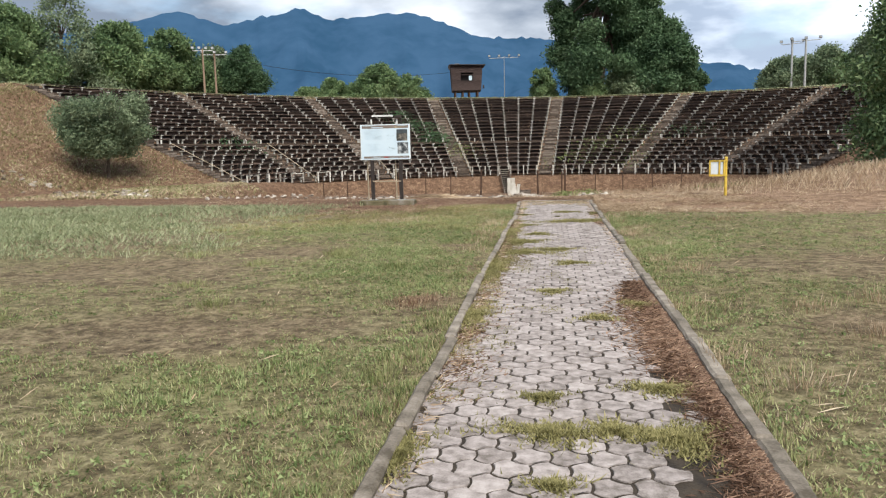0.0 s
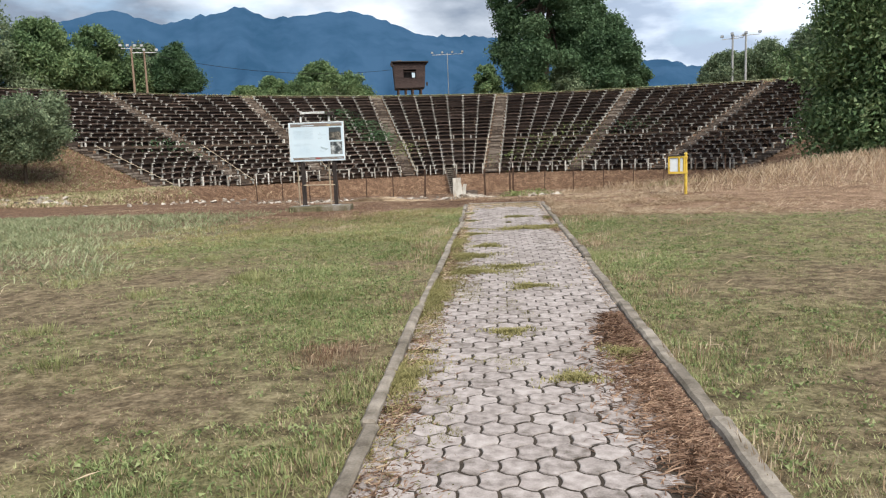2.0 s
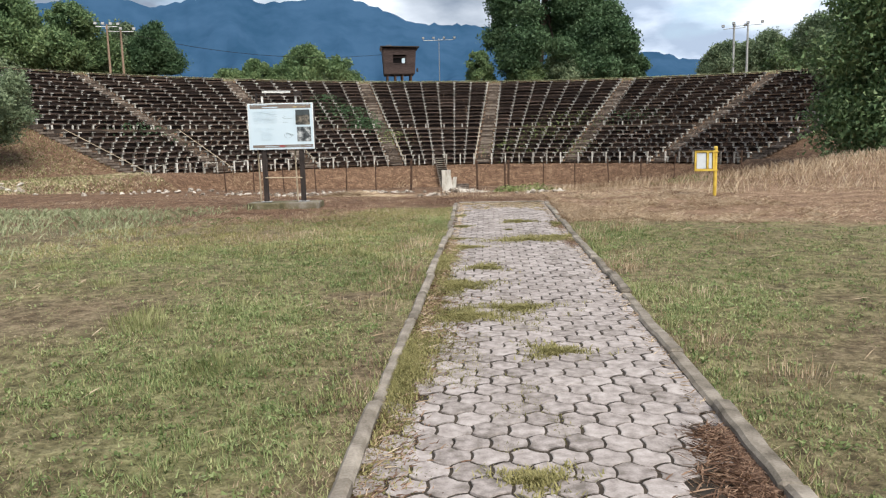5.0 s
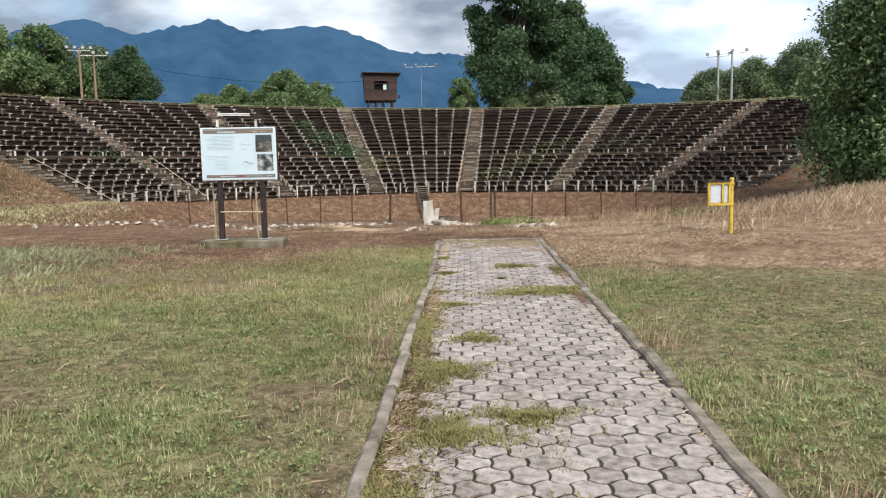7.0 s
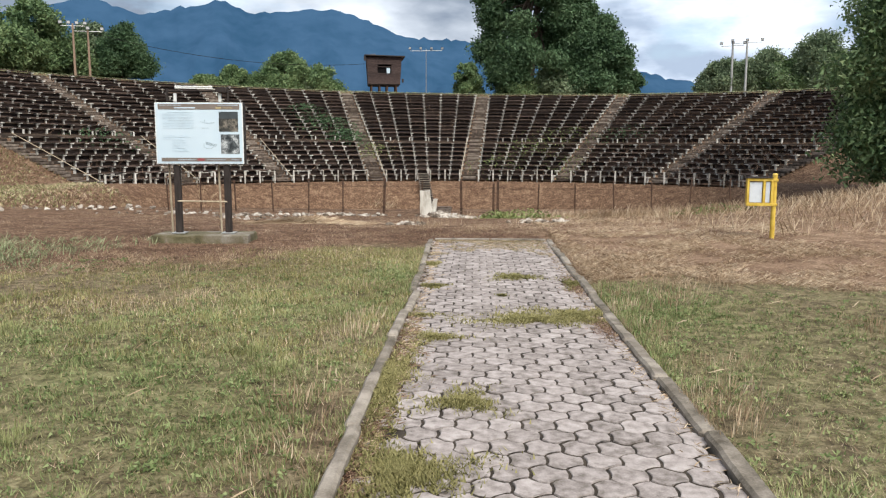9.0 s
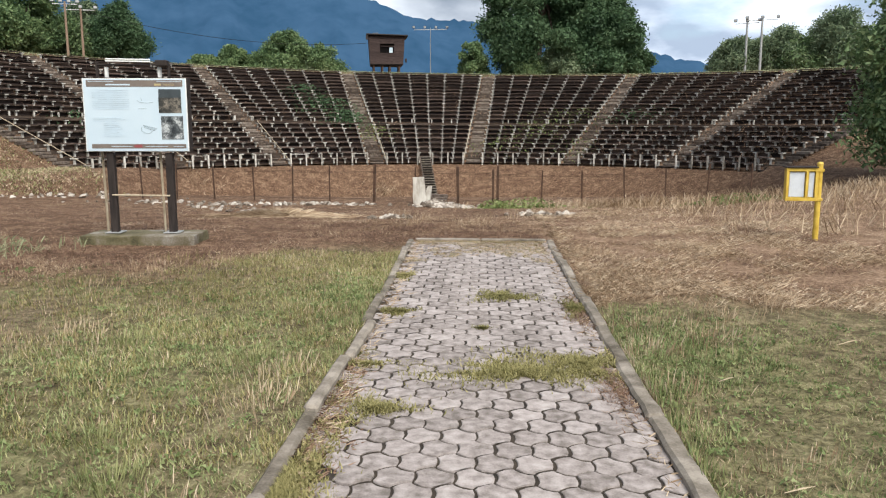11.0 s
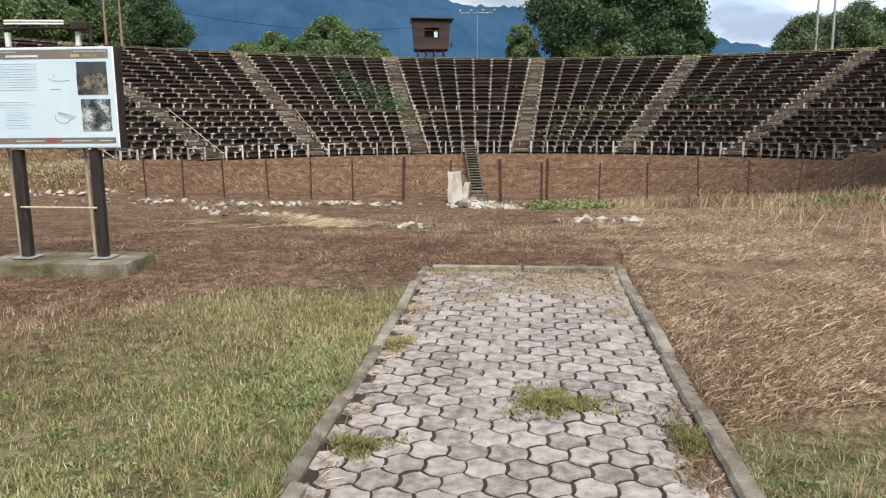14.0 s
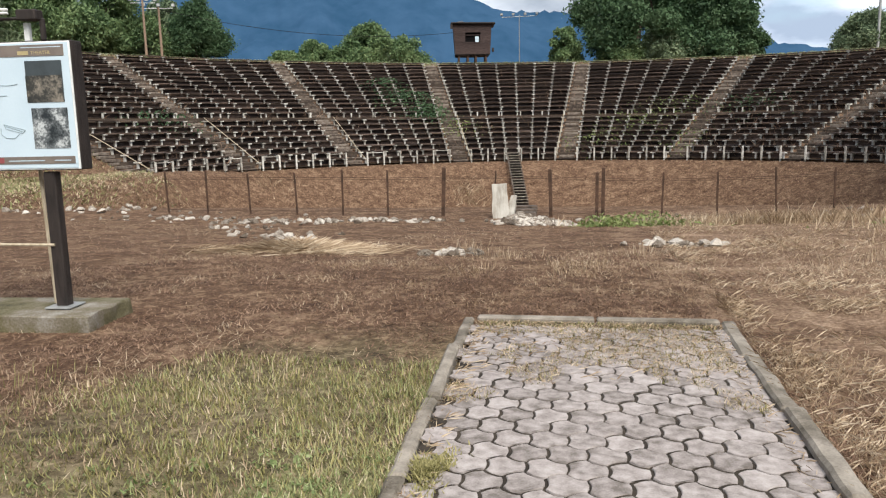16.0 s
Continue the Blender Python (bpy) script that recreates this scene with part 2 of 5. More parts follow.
def height(x, y):
    x, y = np.asarray(x, float), np.asarray(y, float)
    g = -0.50 * smooth(21.5, 33.0, y) + 0.025 * wobble(x, y, 0.9) * smooth(1.15, 2.2, np.abs(x))
    g = g + 0.10 * smooth(1.4, 4.5, x) * smooth(17.5, 21, y) * (1 - smooth(25, 31, y))
    g = g + 0.95 * np.exp(-((x - 13.5) / 6.0) ** 2 - ((y - 28.5) / 4.5) ** 2)
    g = g - 0.22 * np.exp(-((y - 31.6 - 0.35 * np.sin(x * 0.4)) / 0.8) ** 2) * smooth(-1.5, 0.5, x)
    dx, dy = x - CX, y - CY
    r, th = np.hypot(dx, dy), np.arctan2(dx, dy)
    z = cavea(r, th)
    past_l, past_r = np.clip(TH_L - th, 0, None), np.clip(th - TH_R, 0, None)
    d_l = r * np.where(past_l < 1.57, np.sin(np.minimum(past_l, 1.57)), 1 + (past_l - 1.57))
    d_r = r * np.where(past_r < 1.57, np.sin(np.minimum(past_r, 1.57)), 1 + (past_r - 1.57))
    hill = z - 0.13 * d_l - 0.20 * d_r + 0.06 * wobble(x, y, 0.5)
    past = (past_l > 0) | (past_r > 0)
    pit = smooth(34.6, 36.6, y) * (1 - smooth(16.0, 20.5, np.abs(dx)))
    inner = r < R_IN - 0.3
    low = g * (1 - pit) + np.minimum(z, g) * pit
    out = np.where(inner, np.where(past, np.maximum(low, np.where(pit > 0, -9, hill)), np.where(y > 34.6, np.where(pit > 0.999, z, np.maximum(low, z)), low)), np.where(past, np.maximum(g, hill), np.where(y > 40, z, g)))
    return out


# where the lawn grows thick, and where it is worn to thatch and soil: x, y, and how far each way
LUSH = [(-2.4, 9.2, 1.0, 1.2), (-1.7, 7.7, 0.45, 0.7), (-1.7, 4.7, 0.7, 0.7), (-2.5, 4.2, 0.6, 0.5), (-2.6, 13.4, 1.0, 1.1), (-1.5, 12.3, 0.35, 0.5), (-2.4, 10.8, 0.6, 0.6),
        (-1.3, 17.8, 0.5, 1.0), (-2.6, 15.4, 0.9, 0.8), (1.6, 15.8, 0.6, 1.0), (1.8, 11.0, 0.7, 1.0), (-4.6, 14.0, 1.0, 0.9)]
WORN = [(-2.4, 5.9, 0.7, 0.45), (-5.5, 9.0, 1.5, 1.1), (-4.0, 10.7, 0.9, 0.7), (-3.7, 5.3, 1.0, 0.7), (-5.3, 16.4, 2.0, 1.1), (-1.55, 11.5, 0.30, 0.25), (-1.05, 12.7, 0.16, 0.6), (-1.3, 7.0, 0.28, 0.4),
        (3.5, 9.3, 1.2, 0.9), (-2.8, 18.8, 1.2, 0.5), (2.7, 6.2, 0.8, 0.6), (-1.0, 9.3, 0.14, 1.4), (-7.5, 12.5, 1.4, 1.0)]


def growth(x, y):
    """How thickly the lawn grows, about -1 to 1."""
    g = 0.08 + 0.22 * wobble(x, y, 1.1) + 0.16 * wobble(x + 4, y - 2, 3.1)
    for a, b, c, d in LUSH:
        g = g + 0.65 * np.exp(-((x - a) / c) ** 2 - ((y - b) / d) ** 2)
    for a, b, c, d in WORN:
        g = g - 0.80 * np.exp(-((x - a) / c) ** 2 - ((y - b) / d) ** 2)
    return g


CLUMPS = np.random.default_rng(5).random((256, 256))


def clump(x, y, size):
    """Smooth random values, 0 to 1, in patches of the given size."""
    u, v = np.asarray(x) / size + 500.0, np.asarray(y) / size + 500.0
    i, j = np.floor(u).astype(int), np.floor(v).astype(int)
    a, b = u - i, v - j
    a, b = a * a * (3 - 2 * a), b * b * (3 - 2 * b)
    at = lambda p, q: CLUMPS[(i + p) % 256, (j + q) % 256]
    return (at(0, 0) * (1 - a) + at(1, 0) * a) * (1 - b) + (at(0, 1) * (1 - a) + at(1, 1) * a) * b


def lawn_edge(x):
    """How far north the lawn reaches before brown earth and straw take over."""
    return np.interp(x, [-16, -8, -5, -3.5, -3.0, -2.6, -2.0, 0, 0.1, 3, 6, 16], [17.5, 17.6, 17.9, 18.7, 19.2, 20.0, 20.4, 20.4, 17.5, 17.4, 16.6, 16.4])


def kerb_west(y):
    """The outer edge of the west kerb."""
    return np.interp(y, [-4, 5, 10, 17, 19, 21.4], [-0.88, -0.88, -0.925, -0.925, -0.98, -1.045])


def kerb_east(y):
    """The inner edge of the east kerb."""
    return np.interp(y, [-4, 5, 8, 12, 18, 20, 21.4], [0.985, 0.985, 0.965, 0.965, 0.925, 0.92, 0.945])


def level(x, y):
    return float(height(x, y))


def ticks(spans):
    v = []
    for a, b, n in spans:
        v += list(np.linspace(a, b, n, endpoint=False))
    return np.array(v + [spans[-1][1]])


def ground_material():
    m = bpy.data.materials.new("ground_turf")
    m.use_nodes = True
    n, l = m.node_tree.nodes, m.node_tree.links
    p = n["Principled BSDF"]
    p.inputs["Roughness"].default_value = 0.95
    p.inputs["Specular IOR Level"].default_value = 0.15
    co = n.new("ShaderNodeTexCoord")
    xyz = n.new("ShaderNodeSeparateXYZ")
    l.new(co.outputs["Object"], xyz.inputs[0])

    def noise_of(scale, detail=6, rough=0.6):
        q = n.new("ShaderNodeTexNoise")
        q.inputs["Scale"].default_value, q.inputs["Detail"].default_value, q.inputs["Roughness"].default_value = scale, detail, rough
        l.new(co.outputs["Object"], q.inputs["Vector"])
        return q.outputs["Fac"]

    def op(kind, a, b, c=None):
        q = n.new("ShaderNodeMath")
        q.operation = kind
        for i, v in enumerate((a, b, c)):
            if v is None:
                continue
            if isinstance(v, (int, float)):
                q.inputs[i].default_value = v
            else:
                l.new(v, q.inputs[i])
        return q.outputs[0]

    def ramp(f, stops):
        q = n.new("ShaderNodeValToRGB")
        while len(q.color_ramp.elements) < len(stops):
            q.color_ramp.elements.new(0.5)
        for e, (at, c) in zip(q.color_ramp.elements, stops):
            e.position, e.color = at, (*c, 1)
        l.new(f, q.inputs["Fac"])
        return q.outputs["Color"]

    def mix(f, a, b):
        q = n.new("ShaderNodeMix")
        q.data_type = "RGBA"
        l.new(f, q.inputs["Factor"])
        l.new(a, q.inputs["A"])
        l.new(b, q.inputs["B"])
        return q.outputs["Result"]

    fine = noise_of(28, 5, 0.7)
    blot = noise_of(0.55, 5, 0.6)
    mid = noise_of(2.2, 6, 0.65)
    att = n.new("ShaderNodeAttribute")
    att.attribute_name = "growth"
    thick = n.new("ShaderNodeMapRange")
    thick.inputs["From Min"].default_value, thick.inputs["From Max"].default_value = -0.35, 0.75
    l.new(op("MULTIPLY_ADD", op("SUBTRACT", mid, 0.5), 1.6, att.outputs["Fac"]), thick.inputs["Value"])
    knot = noise_of(8.0, 4, 0.6)
    grain = op("ADD", op("MULTIPLY_ADD", fine, 0.40, op("MULTIPLY", mid, 0.25)), op("MULTIPLY", knot, 0.42))
    thatch = ramp(grain, [(0.41, (0.044, 0.031, 0.019)), (0.53, (0.152, 0.116, 0.070)), (0.64, (0.310, 0.246, 0.158))])
    sward = ramp(grain, [(0.41, (0.046, 0.043, 0.018)), (0.53, (0.152, 0.146, 0.066)), (0.64, (0.285, 0.268, 0.136))])
    turf = mix(thick.outputs[0], thatch, sward)
    brown = ramp(op("ADD", op("MULTIPLY_ADD", fine, 0.40, op("MULTIPLY", mid, 0.32)), op("MULTIPLY", knot, 0.33)), [(0.40, (0.040, 0.021, 0.013)), (0.52, (0.122, 0.070, 0.043)), (0.64, (0.31, 0.21, 0.135))])
    straw = ramp(op("MULTIPLY_ADD", fine, 0.6, op("MULTIPLY", mid, 0.45)), [(0.40, (0.085, 0.050, 0.031)), (0.53, (0.230, 0.148, 0.096)), (0.68, (0.46, 0.335, 0.235))])
    # drier towards the old stage and to the east
    past = n.new("ShaderNodeAttribute")
    past.attribute_name = "past_lawn"
    edge = op("ADD", past.outputs["Fac"], op("MULTIPLY", op("SUBTRACT", mid, 0.5), 2.6))
    dry = n.new("ShaderNodeMapRange")
    dry.inputs["From Min"].default_value, dry.inputs["From Max"].default_value = -0.7, 0.7
    l.new(edge, dry.inputs["Value"])
    east = n.new("ShaderNodeMapRange")
    east.inputs["From Min"].default_value, east.inputs["From Max"].default_value = 0.3, 2.2
    l.new(op("ADD", xyz.outputs["X"], op("MULTIPLY", op("SUBTRACT", mid, 0.5), 5)), east.inputs["Value"])
    far = n.new("ShaderNodeMapRange")
    far.inputs["From Min"].default_value, far.inputs["From Max"].default_value = 31.5, 34.0
    l.new(xyz.outputs["Y"], far.inputs["Value"])
    patch = n.new("ShaderNodeMapRange")
    patch.inputs["From Min"].default_value, patch.inputs["From Max"].default_value = 0.52, 0.70
    l.new(blot, patch.inputs["Value"])
    tint = mix(op("MULTIPLY", patch.outputs[0], 0.35), turf, brown)
    drycol = mix(op("MULTIPLY", east.outputs[0], op("SUBTRACT", 1.0, far.outputs[0])), brown, straw)
    l.new(mix(dry.outputs[0], tint, drycol), p.inputs["Base Color"])
    b = n.new("ShaderNodeBump")
    b.inputs["Strength"].default_value, b.inputs["Distance"].default_value = 1.0, 0.06
    l.new(op("ADD", op("MULTIPLY_ADD", fine, 0.6, mid), op("MULTIPLY", knot, 0.7)), b.inputs["Height"])
    l.new(b.outputs["Normal"], p.inputs["Normal"])
    return m


def from_arrays(name, verts, faces, material, smooth_shade=False):
    me = bpy.data.meshes.new(name)
    verts, faces = np.asarray(verts, np.float32), np.asarray(faces, np.int32)
    k = faces.shape[1]
    me.vertices.add(len(verts))
    me.vertices.foreach_set("co", verts.ravel())
    me.loops.add(faces.size)
    me.loops.foreach_set("vertex_index", faces.ravel())
    me.polygons.add(len(faces))
    me.polygons.foreach_set("loop_start", np.arange(0, faces.size, k, dtype=np.int32))
    me.polygons.foreach_set("loop_total", np.full(len(faces), k, np.int32))
    if smooth_shade:
        me.polygons.foreach_set("use_smooth", np.ones(len(faces), bool))
    me.update(calc_edges=True)
    me.validate()
    me.materials.append(material)
    return me


gx = ticks([(-4000, -400, 8), (-400, -80, 14), (-80, -24, 40), (-24, -6, 45), (-6, -1.3, 24), (-1.3, -0.7, 14), (-0.7, 0.7, 4), (0.7, 1.3, 14), (1.3, 6, 24), (6, 24, 45), (24, 80, 40), (80, 400, 14), (400, 4000, 8)])
gy = ticks([(-4000, -300, 8), (-300, -20, 14), (-20, 0, 20), (0, 36, 150), (36, 70, 85), (70, 100, 50), (100, 400, 20), (400, 4000, 8)])
GX, GY = np.meshgrid(gx, gy)
GZ = height(GX, GY)
GZ = np.where((GX > kerb_west(GY) + 0.03) & (GX < kerb_east(GY) + 0.07) & (GY > -4) & (GY < 21.34), -0.055, GZ)
idx = np.arange(GX.size).reshape(GX.shape)
quads = np.stack([idx[:-1, :-1], idx[:-1, 1:], idx[1:, 1:], idx[1:, :-1]], -1).reshape(-1, 4)
ground = new("ground", from_arrays("ground", np.stack([GX, GY, GZ], -1).reshape(-1, 3), quads, ground_material(), True))
grown = ground.data.attributes.new("growth", "FLOAT", "POINT")
grown.data.foreach_set("value", growth(GX, GY).astype(np.float32).ravel())
past_lawn = ground.data.attributes.new("past_lawn", "FLOAT", "POINT")
past_lawn.data.foreach_set("value", np.clip(GY - lawn_edge(GX), -5, 5).astype(np.float32).ravel())
tagged(ground, "dry summer turf and brown earth with bare patches", "ground", kind="structure")


# ---- shapes ----
def box(bm, lo, hi, m=None):
    """A box between two corners, turned by m."""
    c = [(x, y, z) for z in (lo[2], hi[2]) for y in (lo[1], hi[1]) for x in (lo[0], hi[0])]
    v = [bm.verts.new((m @ Vector(p)) if m else p) for p in c]
    for f in ((0, 2, 3, 1), (4, 5, 7, 6), (0, 1, 5, 4), (2, 6, 7, 3), (0, 4, 6, 2), (1, 3, 7, 5)):
        bm.faces.new([v[i] for i in f])
    return v


def rod(bm, a, b, r0, r1=None, n=8):
    """A tapered round bar from a to b."""
    a, b, r1 = Vector(a), Vector(b), r0 if r1 is None else r1
    q = (b - a).to_track_quat("Z", "Y")
    rings = []
    for p, r in ((a, r0), (b, r1)):
        rings.append([bm.verts.new(p + q @ Vector((r * math.cos(k * math.tau / n), r * math.sin(k * math.tau / n), 0))) for k in range(n)])
    for k in range(n):
        bm.faces.new((rings[0][k], rings[0][(k + 1) % n], rings[1][(k + 1) % n], rings[1][k]))
    bm.faces.new(rings[0][::-1])
    bm.faces.new(rings[1])


def soften(bm, w, seg=1):
    bmesh.ops.bevel(bm, geom=bm.edges[:], offset=w, segments=seg, affect="EDGES", profile=0.5)


def mesh_of(name, bm, material):
    me = bpy.data.meshes.new(name)
    bmesh.ops.recalc_face_normals(bm, faces=bm.faces[:])
    bm.to_mesh(me)
    bm.free()
    me.materials.append(material)
    return me


def part(name, bm, material, parent, label="", at=None):
    me = bm if isinstance(bm, bpy.types.Mesh) else mesh_of(name, bm, material)
    ob = new(name, me)
    ob.parent = parent
    if at is not None:
        ob.matrix_basis = at
    return tagged(ob, label)


def boxed(lo, hi, bevel=0.0, m=None):
    bm = bmesh.new()
    box(bm, lo, hi, m)
    if bevel:
        soften(bm, bevel)
    return bm


def thing(name, at, label, category, group="", kind=""):
    ob = new(name)
    ob.empty_display_size = 0.1
    ob.matrix_basis = at if isinstance(at, Matrix) else pose(*at)
    return tagged(ob, label, category, group, kind)


rng = np.random.default_rng(7)


# ---- benches of the cavea ----
STEP = 18.65
LANES = [3.0 + STEP * k for k in range(-4, 4)]
N_LOW, N_UP, WALK = 8, 14, 0.5
PITCH = (R_OUT - R_IN - WALK) / (N_LOW + N_UP)
AISLE = 0.72
rows = [R_IN + 0.25 + PITCH * k for k in range(N_LOW)] + [R_IN + 0.25 + PITCH * (N_LOW + k) + WALK for k in range(N_UP)]


def slope_z(r, th):
    s = (r - R_IN) / (R_OUT - R_IN)
    return Z_IN + (Z_OUT - Z_IN) * s - 0.75 * s * math.sin(th)


bm = bmesh.new()
box(bm, (-0.05, -0.06, -0.25), (0.05, 0.06, 0.34))
box(bm, (-0.14, -0.17, 0.34), (0.14, 0.17, 0.41))
support_mesh = mesh_of("support", bm, M_POST)
bm = bmesh.new()
box(bm, (-0.045, -0.045, -0.3), (0.045, 0.045, 1.0))
guard_mesh = mesh_of("post", bm, M_POST)

for k, r in enumerate(rows):
    edge = AISLE / r
    span = radians(STEP) - 2 * edge
    n = 7
    width = span * r / n
    bm = bmesh.new()
    box(bm, (-width / 2 + 0.012, -0.20, 0.415), (width / 2 - 0.012, -0.01, 0.465))
    box(bm, (-width / 2 + 0.012, 0.01, 0.415), (width / 2 - 0.012, 0.20, 0.465))
    plank_mesh = mesh_of("seat_plank", bm, M_BENCH)
    bm = bmesh.new()
    box(bm, (-width / 2 + 0.02, 0.12, 0.10), (width / 2 - 0.02, 0.16, 0.36))
    riser_mesh = mesh_of("riser_board", bm, M_BENCH)
    for lane in LANES[:-1]:
        mid = radians(lane + STEP / 2)
        at = Matrix.Translation((CX, CY, 0)) @ Matrix.Rotation(-mid, 4, "Z")
        bench = thing("bench", at @ pose(0, r, slope_z(r, mid)), "long weathered dark wooden bench on pale concrete supports", "bench", "benches of the theatre")
        for j in range(n + 1):
            a = -span / 2 + span * j / n
            off = (r * math.sin(a), r * math.cos(a) - r, slope_z(r, mid + a) - slope_z(r, mid))
            part("support", support_mesh, None, bench, at=pose(*off, 0, 0, -math.degrees(a)))
            if j < n:
                a2 = a + span / n / 2
                off = (r * math.sin(a2), r * math.cos(a2) - r, slope_z(r, mid + a2) - slope_z(r, mid))
                tip = (rng.normal(0, 0.9), rng.normal(0, 0.7))
                part("seat_plank", plank_mesh, None, bench, at=pose(off[0], off[1], off[2] + rng.normal(0, 0.008), tip[0] * 2, tip[1], -math.degrees(a2)))
                part("riser_board", riser_mesh, None, bench, at=pose(*off, 0, tip[1], -math.degrees(a2)))

# stepped earth under the benches: dark soil, with their shade put into the colour
M_EARTH = mat("shaded_terrace_earth", [(0.3, (0.016, 0.011, 0.008)), (0.55, (0.042, 0.029, 0.020)), (0.8, (0.095, 0.068, 0.046))], 1.2, 0.95, bump=0.7, fine=14)
ths = np.linspace(TH_L, TH_R, 150)
edges_r = [R_IN - 0.2]
for a, b in zip(rows, rows[1:]):
    edges_r.append((a + b) / 2 + 0.05)
edges_r.append(R_OUT + 0.25)
tv, tf = [], []
for k, r in enumerate(rows):
    for rr in (edges_r[k], edges_r[k + 1]):
        for a in ths:
            tv.append((CX + rr * math.sin(a), CY + rr * math.cos(a), slope_z(r, a) + 0.035))
n = len(ths)
for q in range(2 * len(rows) - 1):
    for j in range(n - 1):
        tf.append((q * n + j, q * n + j + 1, (q + 1) * n + j + 1, (q + 1) * n + j))
terrace = tagged(new("terrace", from_arrays("terrace", tv, tf, M_EARTH)), "stepped dark earth terraces, darkened for the shade under the benches", "terrace", kind="structure")

# guard posts before the front row and before the upper tier
for ring_r, tall in ((R_IN - 0.12, 0.92), (rows[N_LOW] - 0.40, 0.50)):
    for lane in LANES[:-1]:
        mid = radians(lane + STEP / 2)
        span = radians(STEP) - 2 * AISLE / ring_r
        rail = thing("guard_rail", (CX + ring_r * math.sin(mid), CY + ring_r * math.cos(mid), slope_z(ring_r, mid)), "row of pale square guard posts with a thin rail", "railing", "guard rails")
        tops = []
        for j in range(6):
            a = mid - span / 2 + span * j / 5
            x, y = CX + ring_r * math.sin(a), CY + ring_r * math.cos(a)
            z = slope_z(ring_r, a)
            o = (x - rail.location.x, y - rail.location.y, z - rail.location.z)
            part("post", guard_mesh, None, rail, at=pose(*o, 0, 0, -math.degrees(a)) @ Matrix.Diagonal((1, 1, tall, 1)))
            tops.append(Vector(o) + Vector((0, 0, tall - 0.06)))
        if tall > 0.8 and lane < -20:
            for a, b in ((tops[0], tops[1]), (tops[-2], tops[-1])):
                bm = bmesh.new()
                rod(bm, a, b, 0.022, n=6)
                part("rail", bm, M_POST, rail)

# stairs between the blocks
bm = bmesh.new()
box(bm, (-0.50, -0.17, -0.12), (0.50, 0.13, 0.03))
soften(bm, 0.012)
tread_mesh = mesh_of("tread", bm, M_STEP)
for lane in LANES:
    th = radians(lane)
    at = Matrix.Translation((CX, CY, 0)) @ Matrix.Rotation(-th, 4, "Z")
    stair = thing("aisle_stair", at @ pose(0, R_IN, slope_z(R_IN, th)), "worn stone aisle stair between the bench blocks with a pale handrail", "stairs", "aisle stairs")
    for k in range(48):
        r = R_IN + 0.1 + k * 0.463
        part("tread", tread_mesh, None, stair, at=pose(rng.normal(0, 0.015), r - R_IN, slope_z(r, th) - slope_z(R_IN, th) + 0.10, rng.normal(0, 1), rng.normal(0, 0.8)))
    if lane < 10:
        bm = bmesh.new()
        r1 = rows[N_LOW - 1]
        side = 0.68 if lane < 0 else -0.68
        rod(bm, (side, -0.05, 0.35), (side, r1 - R_IN, slope_z(r1, th) - slope_z(R_IN, th) + 0.62), 0.024, n=6)
        part("handrail", bm, M_PALEWOOD, stair)

# ---- information panel ----
board = thing("information_board", (-4.717, 20.875, 0.14, 0, 0, 3.7), "white printed information board with black frame on two dark posts", "sign")
part("frame", boxed((-0.712, -0.02, 1.125), (0.712, 0.13, 2.125), 0.008), M_DARKWOOD, board, "black wooden frame")
part("panel_edge", boxed((-0.706, -0.028, 1.132), (0.704, -0.021, 2.118)), M_FRAME, board)
panel = part("panel", boxed((-0.692, -0.034, 1.142), (0.690, -0.029, 2.108)), M_WHITE, board, "white printed panel")


def on_panel(name, u0, u1, v0, v1, material, label="", lift=0.0):
    """A print on the panel, in fractions of its width and height from the lower left."""
    x = lambda u: -0.692 + 1.382 * u
    z = lambda v: 1.142 + 0.966 * v
    return part(name, boxed((x(u0), -0.0375 - lift, z(v0)), (x(u1), -0.0335, z(v1))), material, panel, label)


on_panel("header_band", 0.03, 0.975, 0.895, 0.985, M_BAND, "brown header band")
on_panel("header_line", 0.05, 0.30, 0.962, 0.968, M_GREY, lift=0.001)
on_panel("header_line", 0.72, 0.96, 0.962, 0.968, M_GREY, lift=0.001)
on_panel("title_bar", 0.70, 0.765, 0.908, 0.938, M_GOLD, lift=0.001)
on_panel("title_bar", 0.22, 0.46, 0.912, 0.932, M_GREY, lift=0.001)
on_panel("footer_band", 0.05, 0.985, 0.035, 0.095, M_BAND, "dark footer band")
on_panel("footer_mark", 0.47, 0.55, 0.045, 0.088, M_RED, "red mark", lift=0.001)
for u0, u1 in ((0.24, 0.45), (0.58, 0.80), (0.86, 0.96)):
    on_panel("footer_line", u0, u1, 0.058, 0.066, M_GREY, lift=0.001)
photo = on_panel("photograph", 0.735, 0.955, 0.53, 0.86, M_PHS, "dark landscape photograph")
on_panel("photograph", 0.748, 0.965, 0.16, 0.485, M_PH2, "grey aerial photograph of a theatre")
part("photo_ground", boxed((0.320, -0.0386, 1.655), (0.621, -0.0375, 1.86)), M_PH1, panel)
for k in range(11):
    v = 0.845 - 0.026 * k
    on_panel("text_line", 0.08 + 0.06 * (k in (0, 5)), 0.44 - 0.09 * (k in (1, 4, 10)) * rng.random(), v, v + 0.0065, M_GREY)
for k in range(11):
    v = 0.46 - 0.026 * k
    on_panel("text_line", (0.08, 0.18)[k > 2], 0.40 - 0.10 * rng.random(), v, v + 0.0065, M_GREY)
